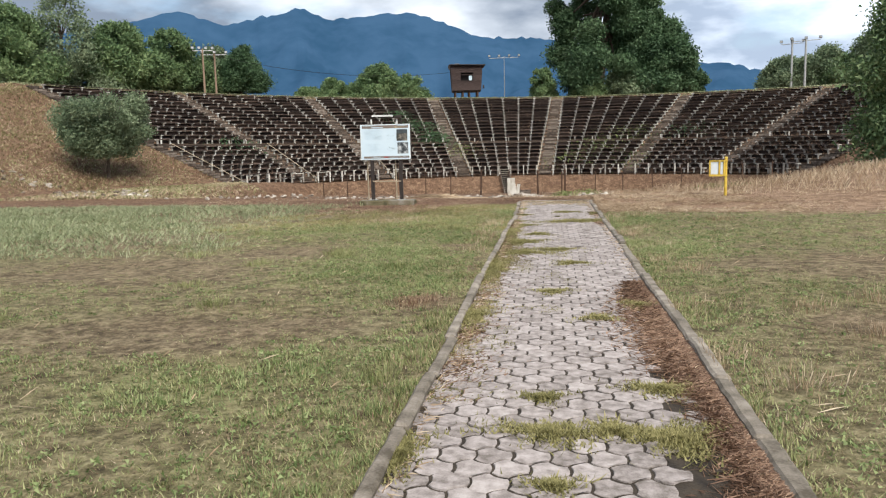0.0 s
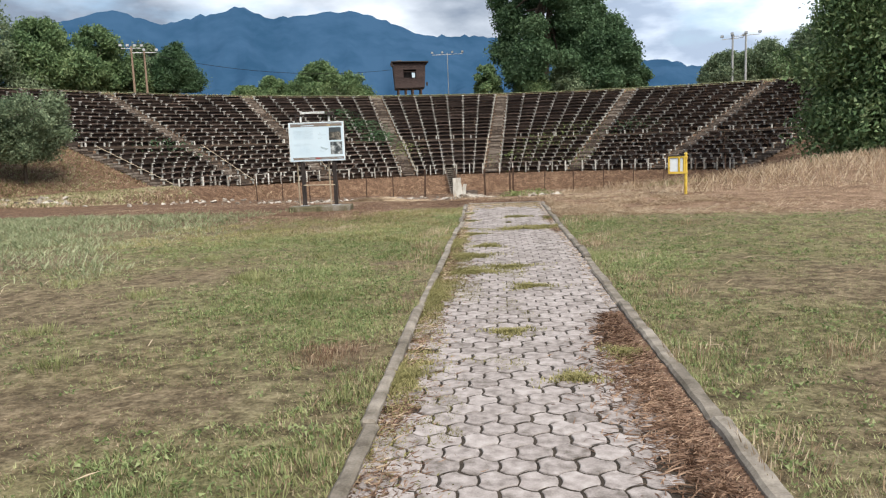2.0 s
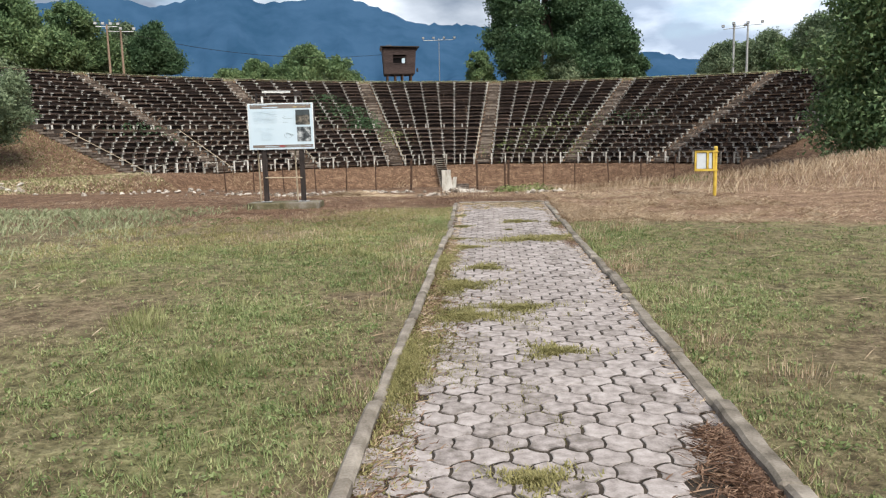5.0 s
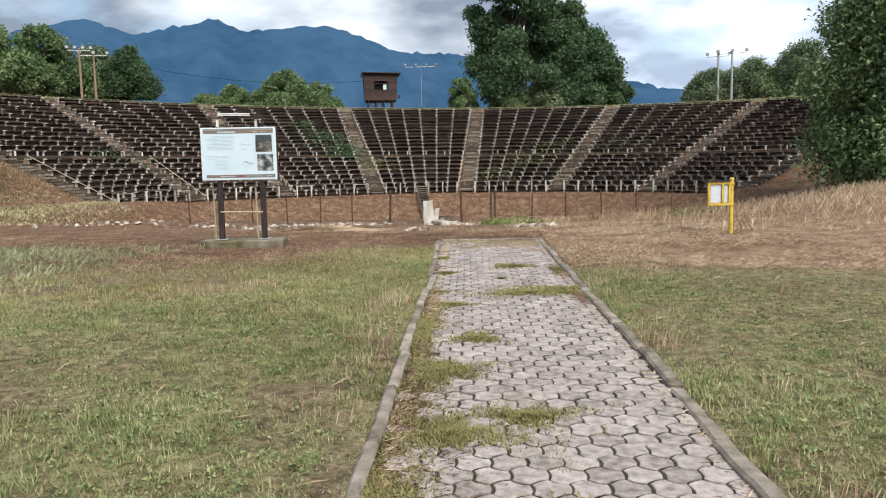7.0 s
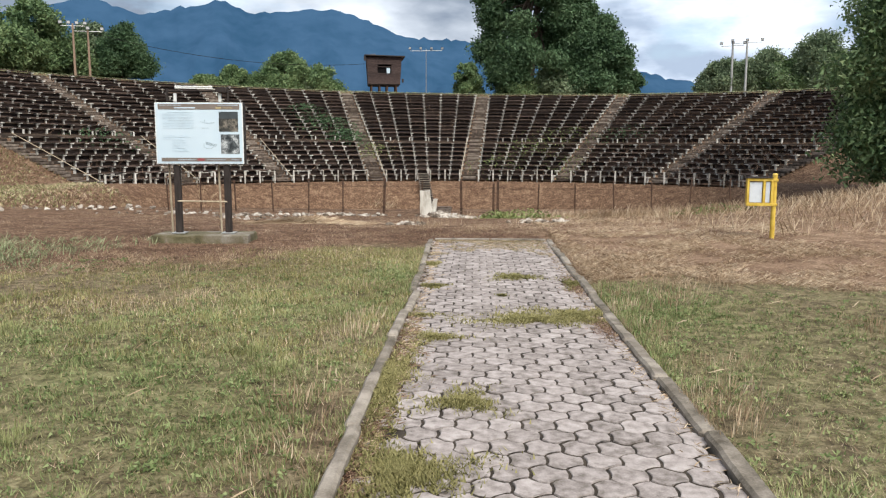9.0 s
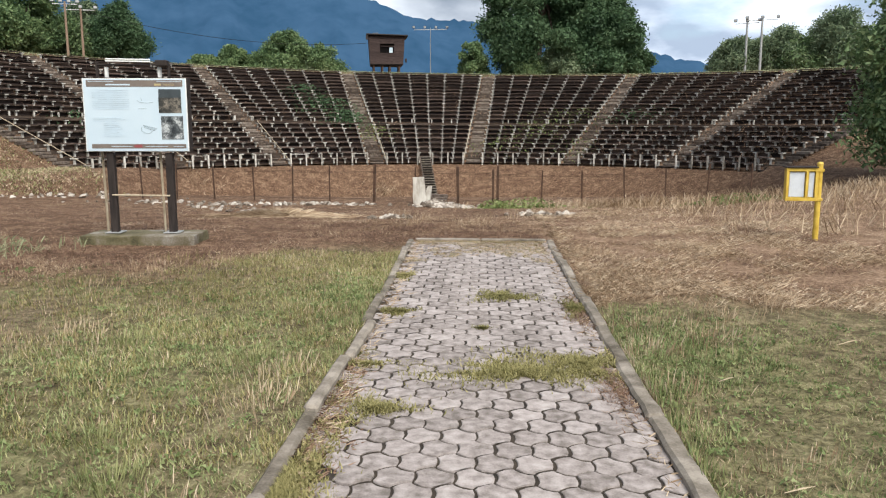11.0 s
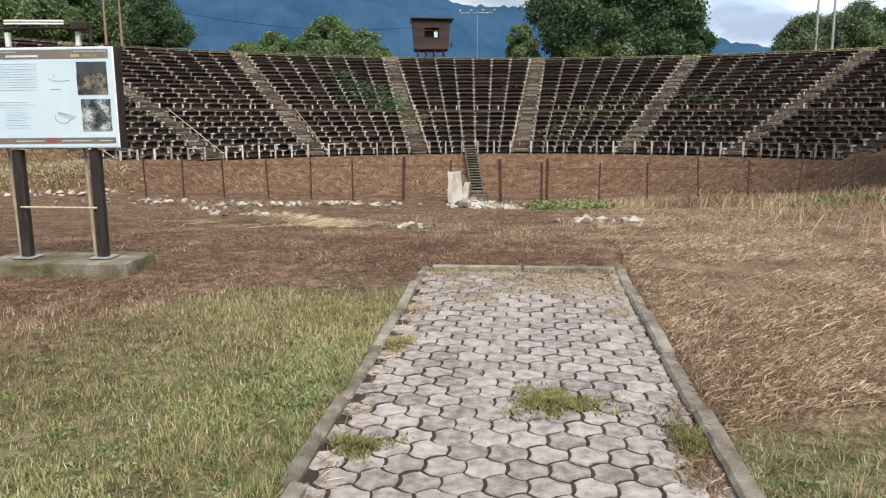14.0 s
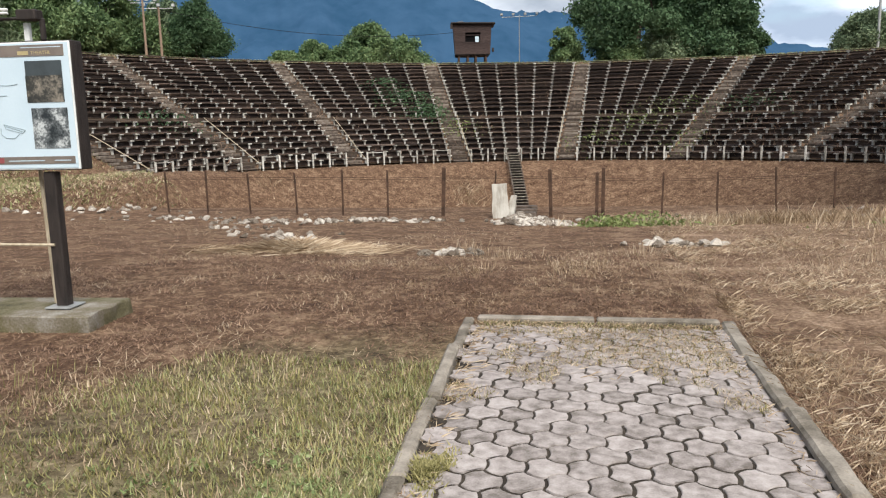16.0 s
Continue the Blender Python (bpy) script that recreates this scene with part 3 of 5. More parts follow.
for pts in (((0.52, 0.70), (0.56, 0.675), (0.62, 0.67), (0.68, 0.68)), ((0.56, 0.74), (0.57, 0.70)), ((0.53, 0.59), (0.61, 0.59)),
            ((0.57, 0.36), (0.70, 0.31), (0.68, 0.285), (0.58, 0.325), (0.57, 0.36)), ((0.58, 0.345), (0.68, 0.30)),
            ((0.55, 0.33), (0.55, 0.28), (0.58, 0.25), (0.63, 0.245), (0.66, 0.28))):
    bm = bmesh.new()
    for (u0, v0), (u1, v1) in zip(pts, pts[1:]):
        rod(bm, (-0.692 + 1.382 * u0, -0.036, 1.142 + 0.966 * v0), (-0.692 + 1.382 * u1, -0.036, 1.142 + 0.966 * v1), 0.0025, n=4)
    part("drawing", bm, M_INK, panel)
letters = bpy.data.curves.new("lettering", "FONT")
letters.body, letters.size, letters.extrude = "THEATER", 0.038, 0.0006
lettering = new("lettering", letters)
lettering.parent = panel
lettering.matrix_basis = pose(0.385, -0.0388, 2.020, 90, 0, 0)
letters.materials.append(M_GOLD)
for x in (-0.405, 0.405):
    part("post", boxed((x - 0.05, 0.0, 0.0), (x + 0.05, 0.09, 1.11), 0.008), M_DARKWOOD, board, "dark square post")
    bm = bmesh.new()
    rod(bm, (x - 0.15, 0.16, 0.0), (x - 0.16, 0.14, 1.12), 0.017, n=8)
    part("brace", bm, M_PALEWOOD, board, "thin pale wooden brace")
    part("foot_plate", boxed((x - 0.11, -0.07, -0.002), (x + 0.11, 0.16, 0.012), 0.004), M_STEEL, board)
bm = bmesh.new()
rod(bm, (-0.40, -0.01, 0.53), (0.40, -0.01, 0.52), 0.012, n=8)
part("crossbar", bm, M_PALEWOOD, board)
for x in (-0.39, 0.33):
    part("lamp_stem", boxed((x - 0.022, 0.02, 2.13), (x + 0.022, 0.06, 2.27), 0.004), M_FRAME, board)
for z in (2.345, 2.372):
    bm = bmesh.new()
    rod(bm, (-0.36, -0.05, z), (0.24, -0.05, z - 0.01), 0.010, n=8)
    part("lamp_tube", bm, M_FRAME, board, "white fluorescent tube")
bm = bmesh.new()
box(bm, (-0.50, 0.0, 2.29), (0.34, 0.03, 2.312))
box(bm, (0.30, -0.05, 2.28), (0.46, 0.06, 2.36))
box(bm, (0.44, 0.02, 2.13), (0.475, 0.06, 2.30))
box(bm, (-0.535, 0.02, 2.13), (-0.50, 0.06, 2.34))
soften(bm, 0.008)
part("lamp_bracket", bm, M_DARKWOOD, board, "black lamp bracket")
plinth = thing("plinth", (-4.66, 20.95, 0, 0, 0, 3.7), "mossy concrete slab under the information board", "plinth")
bm = bmesh.new()
box(bm, (-0.84, -0.34, -0.08), (0.72, 0.34, 0.13))
bmesh.ops.subdivide_edges(bm, edges=bm.edges[:], cuts=7, use_grid_fill=True)
soften(bm, 0.012)
for v in bm.verts:
    if v.co.z < 0.12:
        v.co += 0.022 * noise.noise_vector(v.co * 5)
part("slab", bm, M_MOSSY, plinth)

# ---- yellow display box ----
yellow = thing("display_box", (4.52, 20.98, level(4.52, 20.98), 0, 0, -6), "yellow steel display box with glass panes on a post", "display box")
bm = bmesh.new()
rod(bm, (0, 0, -0.1), (0, 0, 1.02), 0.038, n=14)
part("post", bm, M_YELLOW, yellow)
bm = bmesh.new()
rod(bm, (0, 0, 1.02), (0, 0, 1.05), 0.046, 0.03, n=14)
part("cap", bm, M_YELLOW, yellow)
part("back", boxed((-0.41, -0.02, 0.54), (-0.05, 0.13, 0.96), 0.004), M_YELLOW, yellow)
for lo, hi in (((-0.43, -0.06, 0.53), (-0.03, -0.02, 0.575)), ((-0.43, -0.06, 0.925), (-0.03, -0.02, 0.97)), ((-0.43, -0.06, 0.575), (-0.395, -0.02, 0.925)),
               ((-0.065, -0.06, 0.575), (-0.03, -0.02, 0.925)), ((-0.185, -0.062, 0.575), (-0.15, -0.02, 0.925))):
    part("frame_bar", boxed(lo, hi, 0.003), M_YELLOW, yellow)
for x0, x1 in ((-0.385, -0.195), (-0.14, -0.075)):
    part("pane", boxed((x0, -0.038, 0.585), (x1, -0.024, 0.915)), M_SHEET, yellow, "faded sheet behind glass")
part("lid", boxed((-0.44, -0.08, 0.972), (-0.04, 0.14, 0.99), 0.004), M_DARKWOOD, yellow, "dark lid")
for z in (0.55, 0.94):
    part("clamp", boxed((-0.06, -0.045, z - 0.02), (0.045, 0.045, z + 0.02), 0.004), M_YELLOW, yellow)

# ---- fence along the orchestra ----
bm = bmesh.new()
box(bm, (-0.028, -0.028, -0.25), (0.028, 0.028, 1.06))
soften(bm, 0.006)
fence_post = mesh_of("post", bm, M_RUST)
fence = thing("wire_fence", (0, 32.6, -0.5), "rusty post and wire fence before the orchestra", "fence")
last = None
for k in range(17):
    x = -10.45 + 1.21 * k + rng.normal(0, 0.05)
    y = 32.5 + 0.008 * x * x
    fat = 1.35 if k in (6, 8, 9) else 0.7
    z = level(x, y)
    part("post", fence_post, None, fence, at=pose(x, y - 32.6, z + 0.5, rng.normal(0, 1.2), rng.normal(0, 1.2)) @ Matrix.Diagonal((fat, fat, 1 + rng.normal(0, 0.04), 1)))
    if k == 9:
        part("post", fence_post, None, fence, at=pose(x - 0.13, y - 32.6, z + 0.5) @ Matrix.Diagonal((1.2, 1.2, 0.98, 1)))
    here = Vector((x, y - 32.6, z + 0.5))
    if last is not None:
        for h in (0.10, 0.86, 0.90):
            bm = bmesh.new()
            rod(bm, last + Vector((0, 0, h)), here + Vector((0, 0, h)), 0.0045, n=4)
            part("wire", bm, M_RUST, fence)
    last = here

# ---- wooden stair on the bank ----
top, foot = Vector((-4.40, 67.05, -0.30)), Vector((-3.35, 61.6, -3.45))
bank_stair = thing("bank_stair", (foot.x, foot.y, foot.z), "narrow dark wooden stair climbing the bare bank", "stairs")
run = top - foot
side = Vector((run.y, -run.x, 0)).normalized()
turn = math.degrees(math.atan2(-run.x, run.y))
bm = bmesh.new()
box(bm, (-0.36, -0.12, -0.02), (0.36, 0.10, 0.02))
tread2 = mesh_of("tread", bm, M_KERB)
bm = bmesh.new()
box(bm, (-0.36, 0.09, -0.16), (0.36, 0.11, -0.02))
riser2 = mesh_of("riser", bm, M_DARKWOOD)
for k in range(20):
    p = run * ((k + 0.5) / 20)
    part("tread", tread2, None, bank_stair, at=pose(p.x, p.y, p.z + 0.06, 0, 0, turn))
    part("riser", riser2, None, bank_stair, at=pose(p.x, p.y, p.z + 0.06, 0, 0, turn))
for s in (-0.38, 0.38):
    bm = bmesh.new()
    rod(bm, side * s + Vector((0, 0, -0.05)), run + side * s, 0.045, n=6)
    part("stringer", bm, M_STEP, bank_stair)
part("newel", boxed((-0.05, -0.05, 0), (0.05, 0.05, 0.5)), M_POST, bank_stair, at=Matrix.Translation(run + side * 0.42))

# ---- upright slab ----
bm = bmesh.new()
box(bm, (-0.17, -0.06, -0.15), (0.17, 0.06, 0.76))
bmesh.ops.subdivide_edges(bm, edges=bm.edges[:], cuts=5, use_grid_fill=True)
for v in bm.verts:
    v.co += 0.03 * noise.noise_vector(v.co * 4.5)
    v.co.x *= 1 + 0.12 * (0.4 - v.co.z)
standing = tagged(new("standing_slab", mesh_of("standing_slab", bm, M_SLAB)), "weathered pale marble slab standing upright in rubble", "slab")
standing.matrix_basis = pose(-1.81, 32.25, level(-1.81, 32.25), -4, -2, 8)
bm = bmesh.new()
box(bm, (-0.06, -0.06, -0.15), (0.06, 0.06, 0.50))
bmesh.ops.subdivide_edges(bm, edges=bm.edges[:], cuts=4, use_grid_fill=True)
for v in bm.verts:
    v.co += 0.03 * noise.noise_vector(v.co * 5 + Vector((3, 1, 2)))
shard = tagged(new("standing_slab", mesh_of("standing_slab", bm, M_SLAB)), "narrow broken marble slab leaning in rubble", "slab")
shard.matrix_basis = pose(-1.59, 32.30, level(-1.59, 32.3), -6, 8, -6)
for k in range(3):
    bm = boxed((-0.28, -0.12, -0.06), (0.28, 0.12, 0.05), 0.02)
    step = tagged(new("stone_step", mesh_of("stone_step", bm, M_STEP)), "low grey stone step behind the rubble", "step")
    step.matrix_basis = pose(-1.32, 32.5 + 0.24 * k, level(-1.32, 32.5) + 0.05 + 0.05 * k, 0, 0, 3 * k)

# ---- rubble ----
stones = []
for k in range(7):
    bm = bmesh.new()
    sx, sy, sz = rng.uniform(0.85, 1.35), rng.uniform(0.65, 1.0), rng.uniform(0.45, 0.75)
    for p in rng.normal(size=(15, 3)):
        p = p / np.linalg.norm(p) * rng.uniform(0.8, 1.1)
        bm.verts.new((p[0] * sx, p[1] * sy, p[2] * sz))
    bmesh.ops.convex_hull(bm, input=bm.verts[:])
    bmesh.ops.delete(bm, geom=[v for v in bm.verts if not v.link_faces], context="VERTS")
    stones.append(mesh_of("stone", bm, M_STONE))


def rubble(label, spots):
    """A heap of loose stones; spots are (x, y, spread x, spread y, how many, size)."""
    heap = thing("rubble_heap", (spots[0][0], spots[0][1], level(spots[0][0], spots[0][1])), label, "rubble", "rubble on the old stage")
    for x0, y0, sx, sy, count, size in spots:
        for _ in range(int(count * 1.8)):
            x, y = rng.normal(x0, sx), rng.normal(y0, sy)
            s = size * rng.uniform(0.3, 1.3)
            o = (x - heap.location.x, y - heap.location.y, level(x, y) - heap.location.z + s * rng.uniform(-0.1, 0.45))
            part("stone", stones[rng.integers(7)], None, heap, at=pose(*o, rng.normal(0, 16), rng.normal(0, 16), rng.uniform(0, 360)) @ Matrix.Scale(s, 4))


rubble("heap of pale rubble stones round the standing slab", [(-1.15, 31.7, 0.26, 0.25, 60, 0.11), (-0.75, 31.5, 0.42, 0.16, 95, 0.11), (-1.25, 30.9, 0.22, 0.25, 34, 0.10)])
rubble("long low line of pale rubble stones", [(-7.0, 31.2, 0.8, 0.3, 34, 0.088), (-5.2, 31.2, 0.8, 0.3, 25, 0.088), (-3.4, 31.4, 0.7, 0.2, 18, 0.08), (-9.6, 32.0, 1.0, 0.3, 22, 0.088), (-13, 34.0, 1.6, 0.4, 27, 0.104)])
rubble("small heap of white stones in dry grass", [(-5.1, 27.6, 0.4, 0.2, 12, 0.08), (-5.6, 28.3, 0.5, 0.25, 9, 0.08)])
rubble("small heap of grey stones on brown earth", [(-1.75, 25.2, 0.22, 0.10, 18, 0.085)])
rubble("small heap of pale stones on brown earth", [(1.15, 26.4, 0.25, 0.14, 20, 0.10)])
rubble("low broken wall of earthy stones", [(0.9, 32.3, 0.6, 0.14, 24, 0.10), (2.5, 32.4, 0.7, 0.15, 30, 0.09), (4.6, 32.2, 0.9, 0.25, 22, 0.08), (7.0, 32.8, 1.0, 0.3, 18, 0.088)])
rubble("pale rubble stones at the foot of the mound", [(-22, 37.5, 2.5, 0.7, 37, 0.16), (-29, 40.5, 2.5, 0.8, 30, 0.176), (-6.9, 29.7, 0.6, 0.2, 8, 0.08)])

# ---- projection booth ----
bz = level(-10.7, 94.6)
booth = thing("booth", (-10.7, 94.6, bz, 0, 0, 10), "dark timber booth on short stilts above the benches", "booth")
up = 8.62 - bz
for k in range(11):
    z0 = up + 0.262 * k
    lean = 0.16 * k / 10
    for name, lo, hi in (("board", (-1.78 - lean, -1.5 - lean * 0.4, z0), (1.72 + lean, -1.44 - lean * 0.4, z0 + 0.25)), ("board", (-1.78 - lean, 1.3, z0), (1.72 + lean, 1.36, z0 + 0.25))):
        if lo[1] < 0 and 4 <= k <= 7:
            part(name, boxed(lo, (-0.75, hi[1], hi[2])), M_BOOTH, booth)
            part(name, boxed((0.78, lo[1], lo[2]), hi), M_BOOTH, booth)
        else:
            part(name, boxed(lo, hi), M_BOOTH, booth)
    for x in (-1.78 - lean, 1.67 + lean):
        part("board", boxed((x, -1.44, z0), (x + 0.05, 1.3, z0 + 0.25)), M_BOOTH, booth)
# added dark sheet, the unlit room's shade put into its colour
part("dark_interior_sheet", boxed((-1.6, -1.0, up), (1.6, -0.9, up + 2.8)), M_DARK, booth)
part("floor", boxed((-1.72, -1.42, up - 0.1), (1.66, 1.28, up)), M_DARKWOOD, booth)
part("roof", boxed((-2.25, -1.9, up + 2.92), (2.15, 1.7, up + 3.04), 0.02, Matrix.Rotation(radians(1.2), 4, "Y")), M_DARKWOOD, booth, "flat dark roof")
part("fascia", boxed((-2.22, -1.85, up + 2.45), (-2.0, -1.6, up + 2.95)), M_DARKWOOD, booth)
part("shutter", boxed((0.24, -1.57, up + 1.16), (0.60, -1.53, up + 1.70)), M_GREY, booth, "pale shutter")
part("window_frame", boxed((-0.74, -1.56, up + 1.80), (0.80, -1.50, up + 1.88)), M_BOOTH, booth)
part("window_frame", boxed((-0.74, -1.56, up + 1.06), (0.80, -1.50, up + 1.14)), M_BOOTH, booth)
part("window_frame", boxed((0.74, -1.56, up + 1.14), (0.80, -1.50, up + 1.80)), M_BOOTH, booth)
for x in (-1.4, -0.5, 0.3, 1.3):
    part("stilt", boxed((x - 0.09, -1.3, -0.3), (x + 0.09, -1.1, up - 0.1)), M_RUST, booth)
    part("stilt", boxed((x - 0.09, 1.0, -0.3), (x + 0.09, 1.2, up - 0.1)), M_RUST, booth)
part("roof_lamp", boxed((-1.2, -1.5, up + 3.05), (-0.6, -1.3, up + 3.28), 0.03, Matrix.Rotation(radians(-4), 4, "Y")), M_LAMP, booth)
part("junction_box", boxed((1.9, -1.4, up + 0.2), (2.1, -1.2, up + 0.6), 0.02), M_DARKWOOD, booth)


# ---- floodlight masts ----
def mast(x, y, top_z, arm, lamps, label, material, thick=0.09):
    z = level(x, y)
    ob = thing("floodlight_mast", (x, y, z, 0, 0, math.degrees(math.atan2(x, -y)) + 180), label, "floodlight", "floodlight masts")
    bm = bmesh.new()
    rod(bm, (0, 0, -0.3), (0, 0, top_z - z), thick, thick * 0.7, 8)
    part("pole", bm, material, ob)
    bm = bmesh.new()
    rod(bm, (-arm, 0, top_z - z - 0.25), (arm, 0, top_z - z - 0.2), 0.04, n=6)
    part("arm", bm, M_STEEL, ob)
    for k in range(lamps):
        u = -arm + 2 * arm * k / max(1, lamps - 1)
        bm = boxed((u - 0.16, -0.12, top_z - z - 0.08), (u + 0.16, 0.12, top_z - z + 0.20), 0.04)
        lamp = part("floodlight", bm, M_LAMP, ob, "grey floodlight")
        part("lens", boxed((u - 0.13, -0.128, top_z - z - 0.05), (u + 0.13, -0.121, top_z - z + 0.17)), M_STEEL, lamp)
    return ob


mast(-36.6, 77.4, 12.7, 1.0, 4, "wooden floodlight mast behind the rim among trees", M_POLE, 0.12)
mast(-35.9, 78.7, 12.4, 1.2, 3, "wooden floodlight mast with lamps facing the stage", M_POLE, 0.12)
mast(25.7, 89.6, 12.3, 1.1, 3, "grey floodlight mast behind the rim", M_STEEL, 0.14)
mast(26.9, 88.9, 12.5, 1.4, 3, "grey floodlight mast beside another one", M_STEEL, 0.14)
mast(-6.7, 105.3, 13.9, 2.0, 4, "slender floodlight mast behind the booth", M_STEEL, 0.05)
cable_pts = [Vector((-35.9, 78.7, 12.1)).lerp(Vector((-10.7, 95.5, 11.2)), u) - Vector((0, 0, 5.2 * u * (1 - u))) for u in np.linspace(0, 1, 15)]
cable_curve = bpy.data.curves.new("cable", "CURVE")
cable_curve.dimensions, cable_curve.bevel_depth, cable_curve.bevel_resolution = "3D", 0.022, 1
spline = cable_curve.splines.new("POLY")
spline.points.add(len(cable_pts) - 1)
for q, p in zip(spline.points, cable_pts):
    q.co = (*p, 1)
cable_curve.materials.append(M_DARK)
tagged(new("cable", cable_curve), "thin black cable sagging from mast to booth", "cable")


# ---- trees ----
def leaves_of(name, centres, normals, size, material, r):
    """Many small folded leaf sprays at the centres."""
    n = len(centres)
    a = r.normal(size=(n, 3)) + normals * 0.5
    a /= np.linalg.norm(a, axis=1)[:, None]
    b = np.cross(a, r.normal(size=(n, 3)))
    b /= np.linalg.norm(b, axis=1)[:, None]
    c = np.cross(a, b)
    s = (size * r.uniform(0.6, 1.4, n))[:, None]
    v = np.stack([centres - b * s, centres + b * s * 0.75 - c * s * 0.5, centres + b * s * 0.75 + c * s * 0.5], 1)
    return from_arrays(name, v.reshape(-1, 3), np.arange(3 * n).reshape(n, 3), material)


FORMS = {"round": lambda u: math.sin(math.pi * min(0.98, 0.34 + 0.58 * u)), "column": lambda u: 0.96 - 0.55 * max(0, u - 0.55) + 0.10 * math.sin(u * 19),
         "tower": lambda u: 0.74 + 0.30 * min(1, u / 0.35) - 0.25 * max(0, u - 0.7), "vase": lambda u: 0.22 + 0.78 * math.sin(math.pi * min(0.86, 0.04 + 0.72 * u))}


def tree(x, y, tall, wide, label, material=None, count=9000, leaf=0.26, bare=0.22, lobes=14, seed=1, slim=1.0, name="tree", form="round", fat=1.0):
    """A tapered trunk with limbs, and a crown of leaf sprays gathered in uneven lobes."""
    r = np.random.default_rng(seed)
    lobes, count, leaf = int(lobes * 1.6), int(count * 1.75), leaf * 0.74
    z = level(x, y)
    ob = thing(name, (x, y, z), label, name)
    bm = bmesh.new()
    base = max(0.10, tall * 0.022)
    bend = Vector((r.normal(0, 0.03) * tall, r.normal(0, 0.03) * tall, tall * 0.62))
    rod(bm, (0, 0, -0.3), bend * 0.5, base, base * 0.7)
    rod(bm, bend * 0.5, bend, base * 0.7, base * 0.35)
    cs, rs = [], []
    for k in range(lobes):
        u = (k + 0.5) / lobes
        h = tall * (bare + (1 - bare) * (0.06 + 0.82 * u)) * r.uniform(0.93, 1.05)
        ring = wide * FORMS[form](u) * 0.84
        a = k * 2.4 + r.normal(0, 0.4)
        c = np.array([math.cos(a) * ring * r.uniform(0.5, 1), math.sin(a) * ring * r.uniform(0.5, 1), h])
        cs.append(c)
        rs.append(fat * wide * r.uniform(0.20, 0.42) * (1.1 - 0.35 * u))
        if k % 2 == 0:
            st = bend * r.uniform(0.45, 0.95)
            rod(bm, st, Vector(c), base * 0.35, base * 0.08, 5)
    part("trunk", bm, M_BARK, ob)
    cs, rs = np.array(cs), np.array(rs)
    pick = r.choice(lobes, count, p=rs ** 2 / (rs ** 2).sum())
    d = r.normal(size=(count, 3))
    d /= np.linalg.norm(d, axis=1)[:, None]
    # twig clumps: pull the sprays towards scattered twig ends
    twig = r.integers(0, max(8, count // 45), count)
    dist = r.uniform(0.1, 1.0, count) ** 0.45 * (1 + r.normal(0, 0.07, count) + (r.random(max(8, count // 45)) ** 2 * 0.55)[twig])
    tw = np.random.default_rng(seed + 50).normal(size=(max(8, count // 45), 3))
    tw /= np.linalg.norm(tw, axis=1)[:, None]
    d = d * 0.30 + tw[twig] * 0.8
    d /= np.linalg.norm(d, axis=1)[:, None]
    p = cs[pick] + d * (rs[pick] * dist)[:, None] * np.array([1, 1, 0.85 * slim])
    p[:, 2] = np.maximum(p[:, 2], tall * bare * 0.75 + r.uniform(0, 0.4, count))
    part("crown", leaves_of("crown", p, d, leaf, material or M_LEAF, r), None, ob)
    return ob


tree(5.3, 97.0, 27.0, 6.2, "tall dense dark green tree behind the rim", M_LEAF, 58000, 0.262, 0.0, 36, 3, form="column", fat=0.8)
tree(10.4, 98.0, 13.2, 4.2, "dense dark green tree beside a taller one", M_LEAF, 29400, 0.264, 0.0, 18, 4)
tree(12.6, 95.5, 9.4, 4.2, "rounded dark green tree behind the rim", M_LEAF, 29400, 0.251, 0.0, 18, 5)
tree(-1.5, 96.0, 4.0, 1.9, "small green bush tree on the rim", M_LEAF2, 6300, 0.185, 0.02, 9, 6)
tree(-22.5, 97.5, 4.9, 3.4, "rounded light green tree beyond the rim", M_LEAF2, 12600, 0.211, 0.05, 12, 7)
tree(-27.8, 96.0, 3.0, 2.4, "small light green tree beyond the rim", M_LEAF2, 7560, 0.198, 0.05, 10, 8)
tree(-18.6, 99.0, 3.6, 2.6, "low light green bush beyond the rim", M_LEAF2, 6300, 0.198, 0.03, 10, 9)
tree(-35.0, 83.3, 6.0, 2.9, "small dense dark conifer-like tree", M_LEAF, 18900, 0.172, 0.10, 14, 10)
tree(-40.9, 78.5, 7.4, 3.4, "green tree behind the rim", M_LEAF2, 14700, 0.211, 0.08, 14, 11)
tree(-38.2, 84.5, 6.2, 3.2, "dull green tree behind the masts", M_LEAF3, 12600, 0.211, 0.05, 12, 12)
tree(-44.6, 75.0, 7.9, 3.8, "tall light green tree behind the rim", M_LEAF2, 21000, 0.224, 0.08, 16, 13)
tree(-48.0, 70.5, 10.6, 4.0, "tall airy grey green tree", M_LEAF3, 7000, 0.19, 0.15, 18, 14)
tree(-50.5, 66.0, 7.8, 4.2, "dense green tree behind the mound", M_LEAF2, 21000, 0.224, 0.06, 16, 15)
tree(-53.5, 61.0, 7.6, 4.4, "dense green tree beyond the mound", M_LEAF2, 18900, 0.224, 0.06, 16, 16)
tree(-56.0, 72.0, 9.0, 4.8, "broad green tree beyond others", M_LEAF3, 18900, 0.238, 0.06, 16, 17)
tree(25.6, 92.5, 4.0, 3.0, "rounded green tree behind the far rim", M_LEAF3, 14700, 0.198, 0.05, 14, 18)
tree(29.5, 91.0, 4.6, 3.4, "airy green tree behind the far rim", M_LEAF3, 12600, 0.198, 0.05, 14, 19)
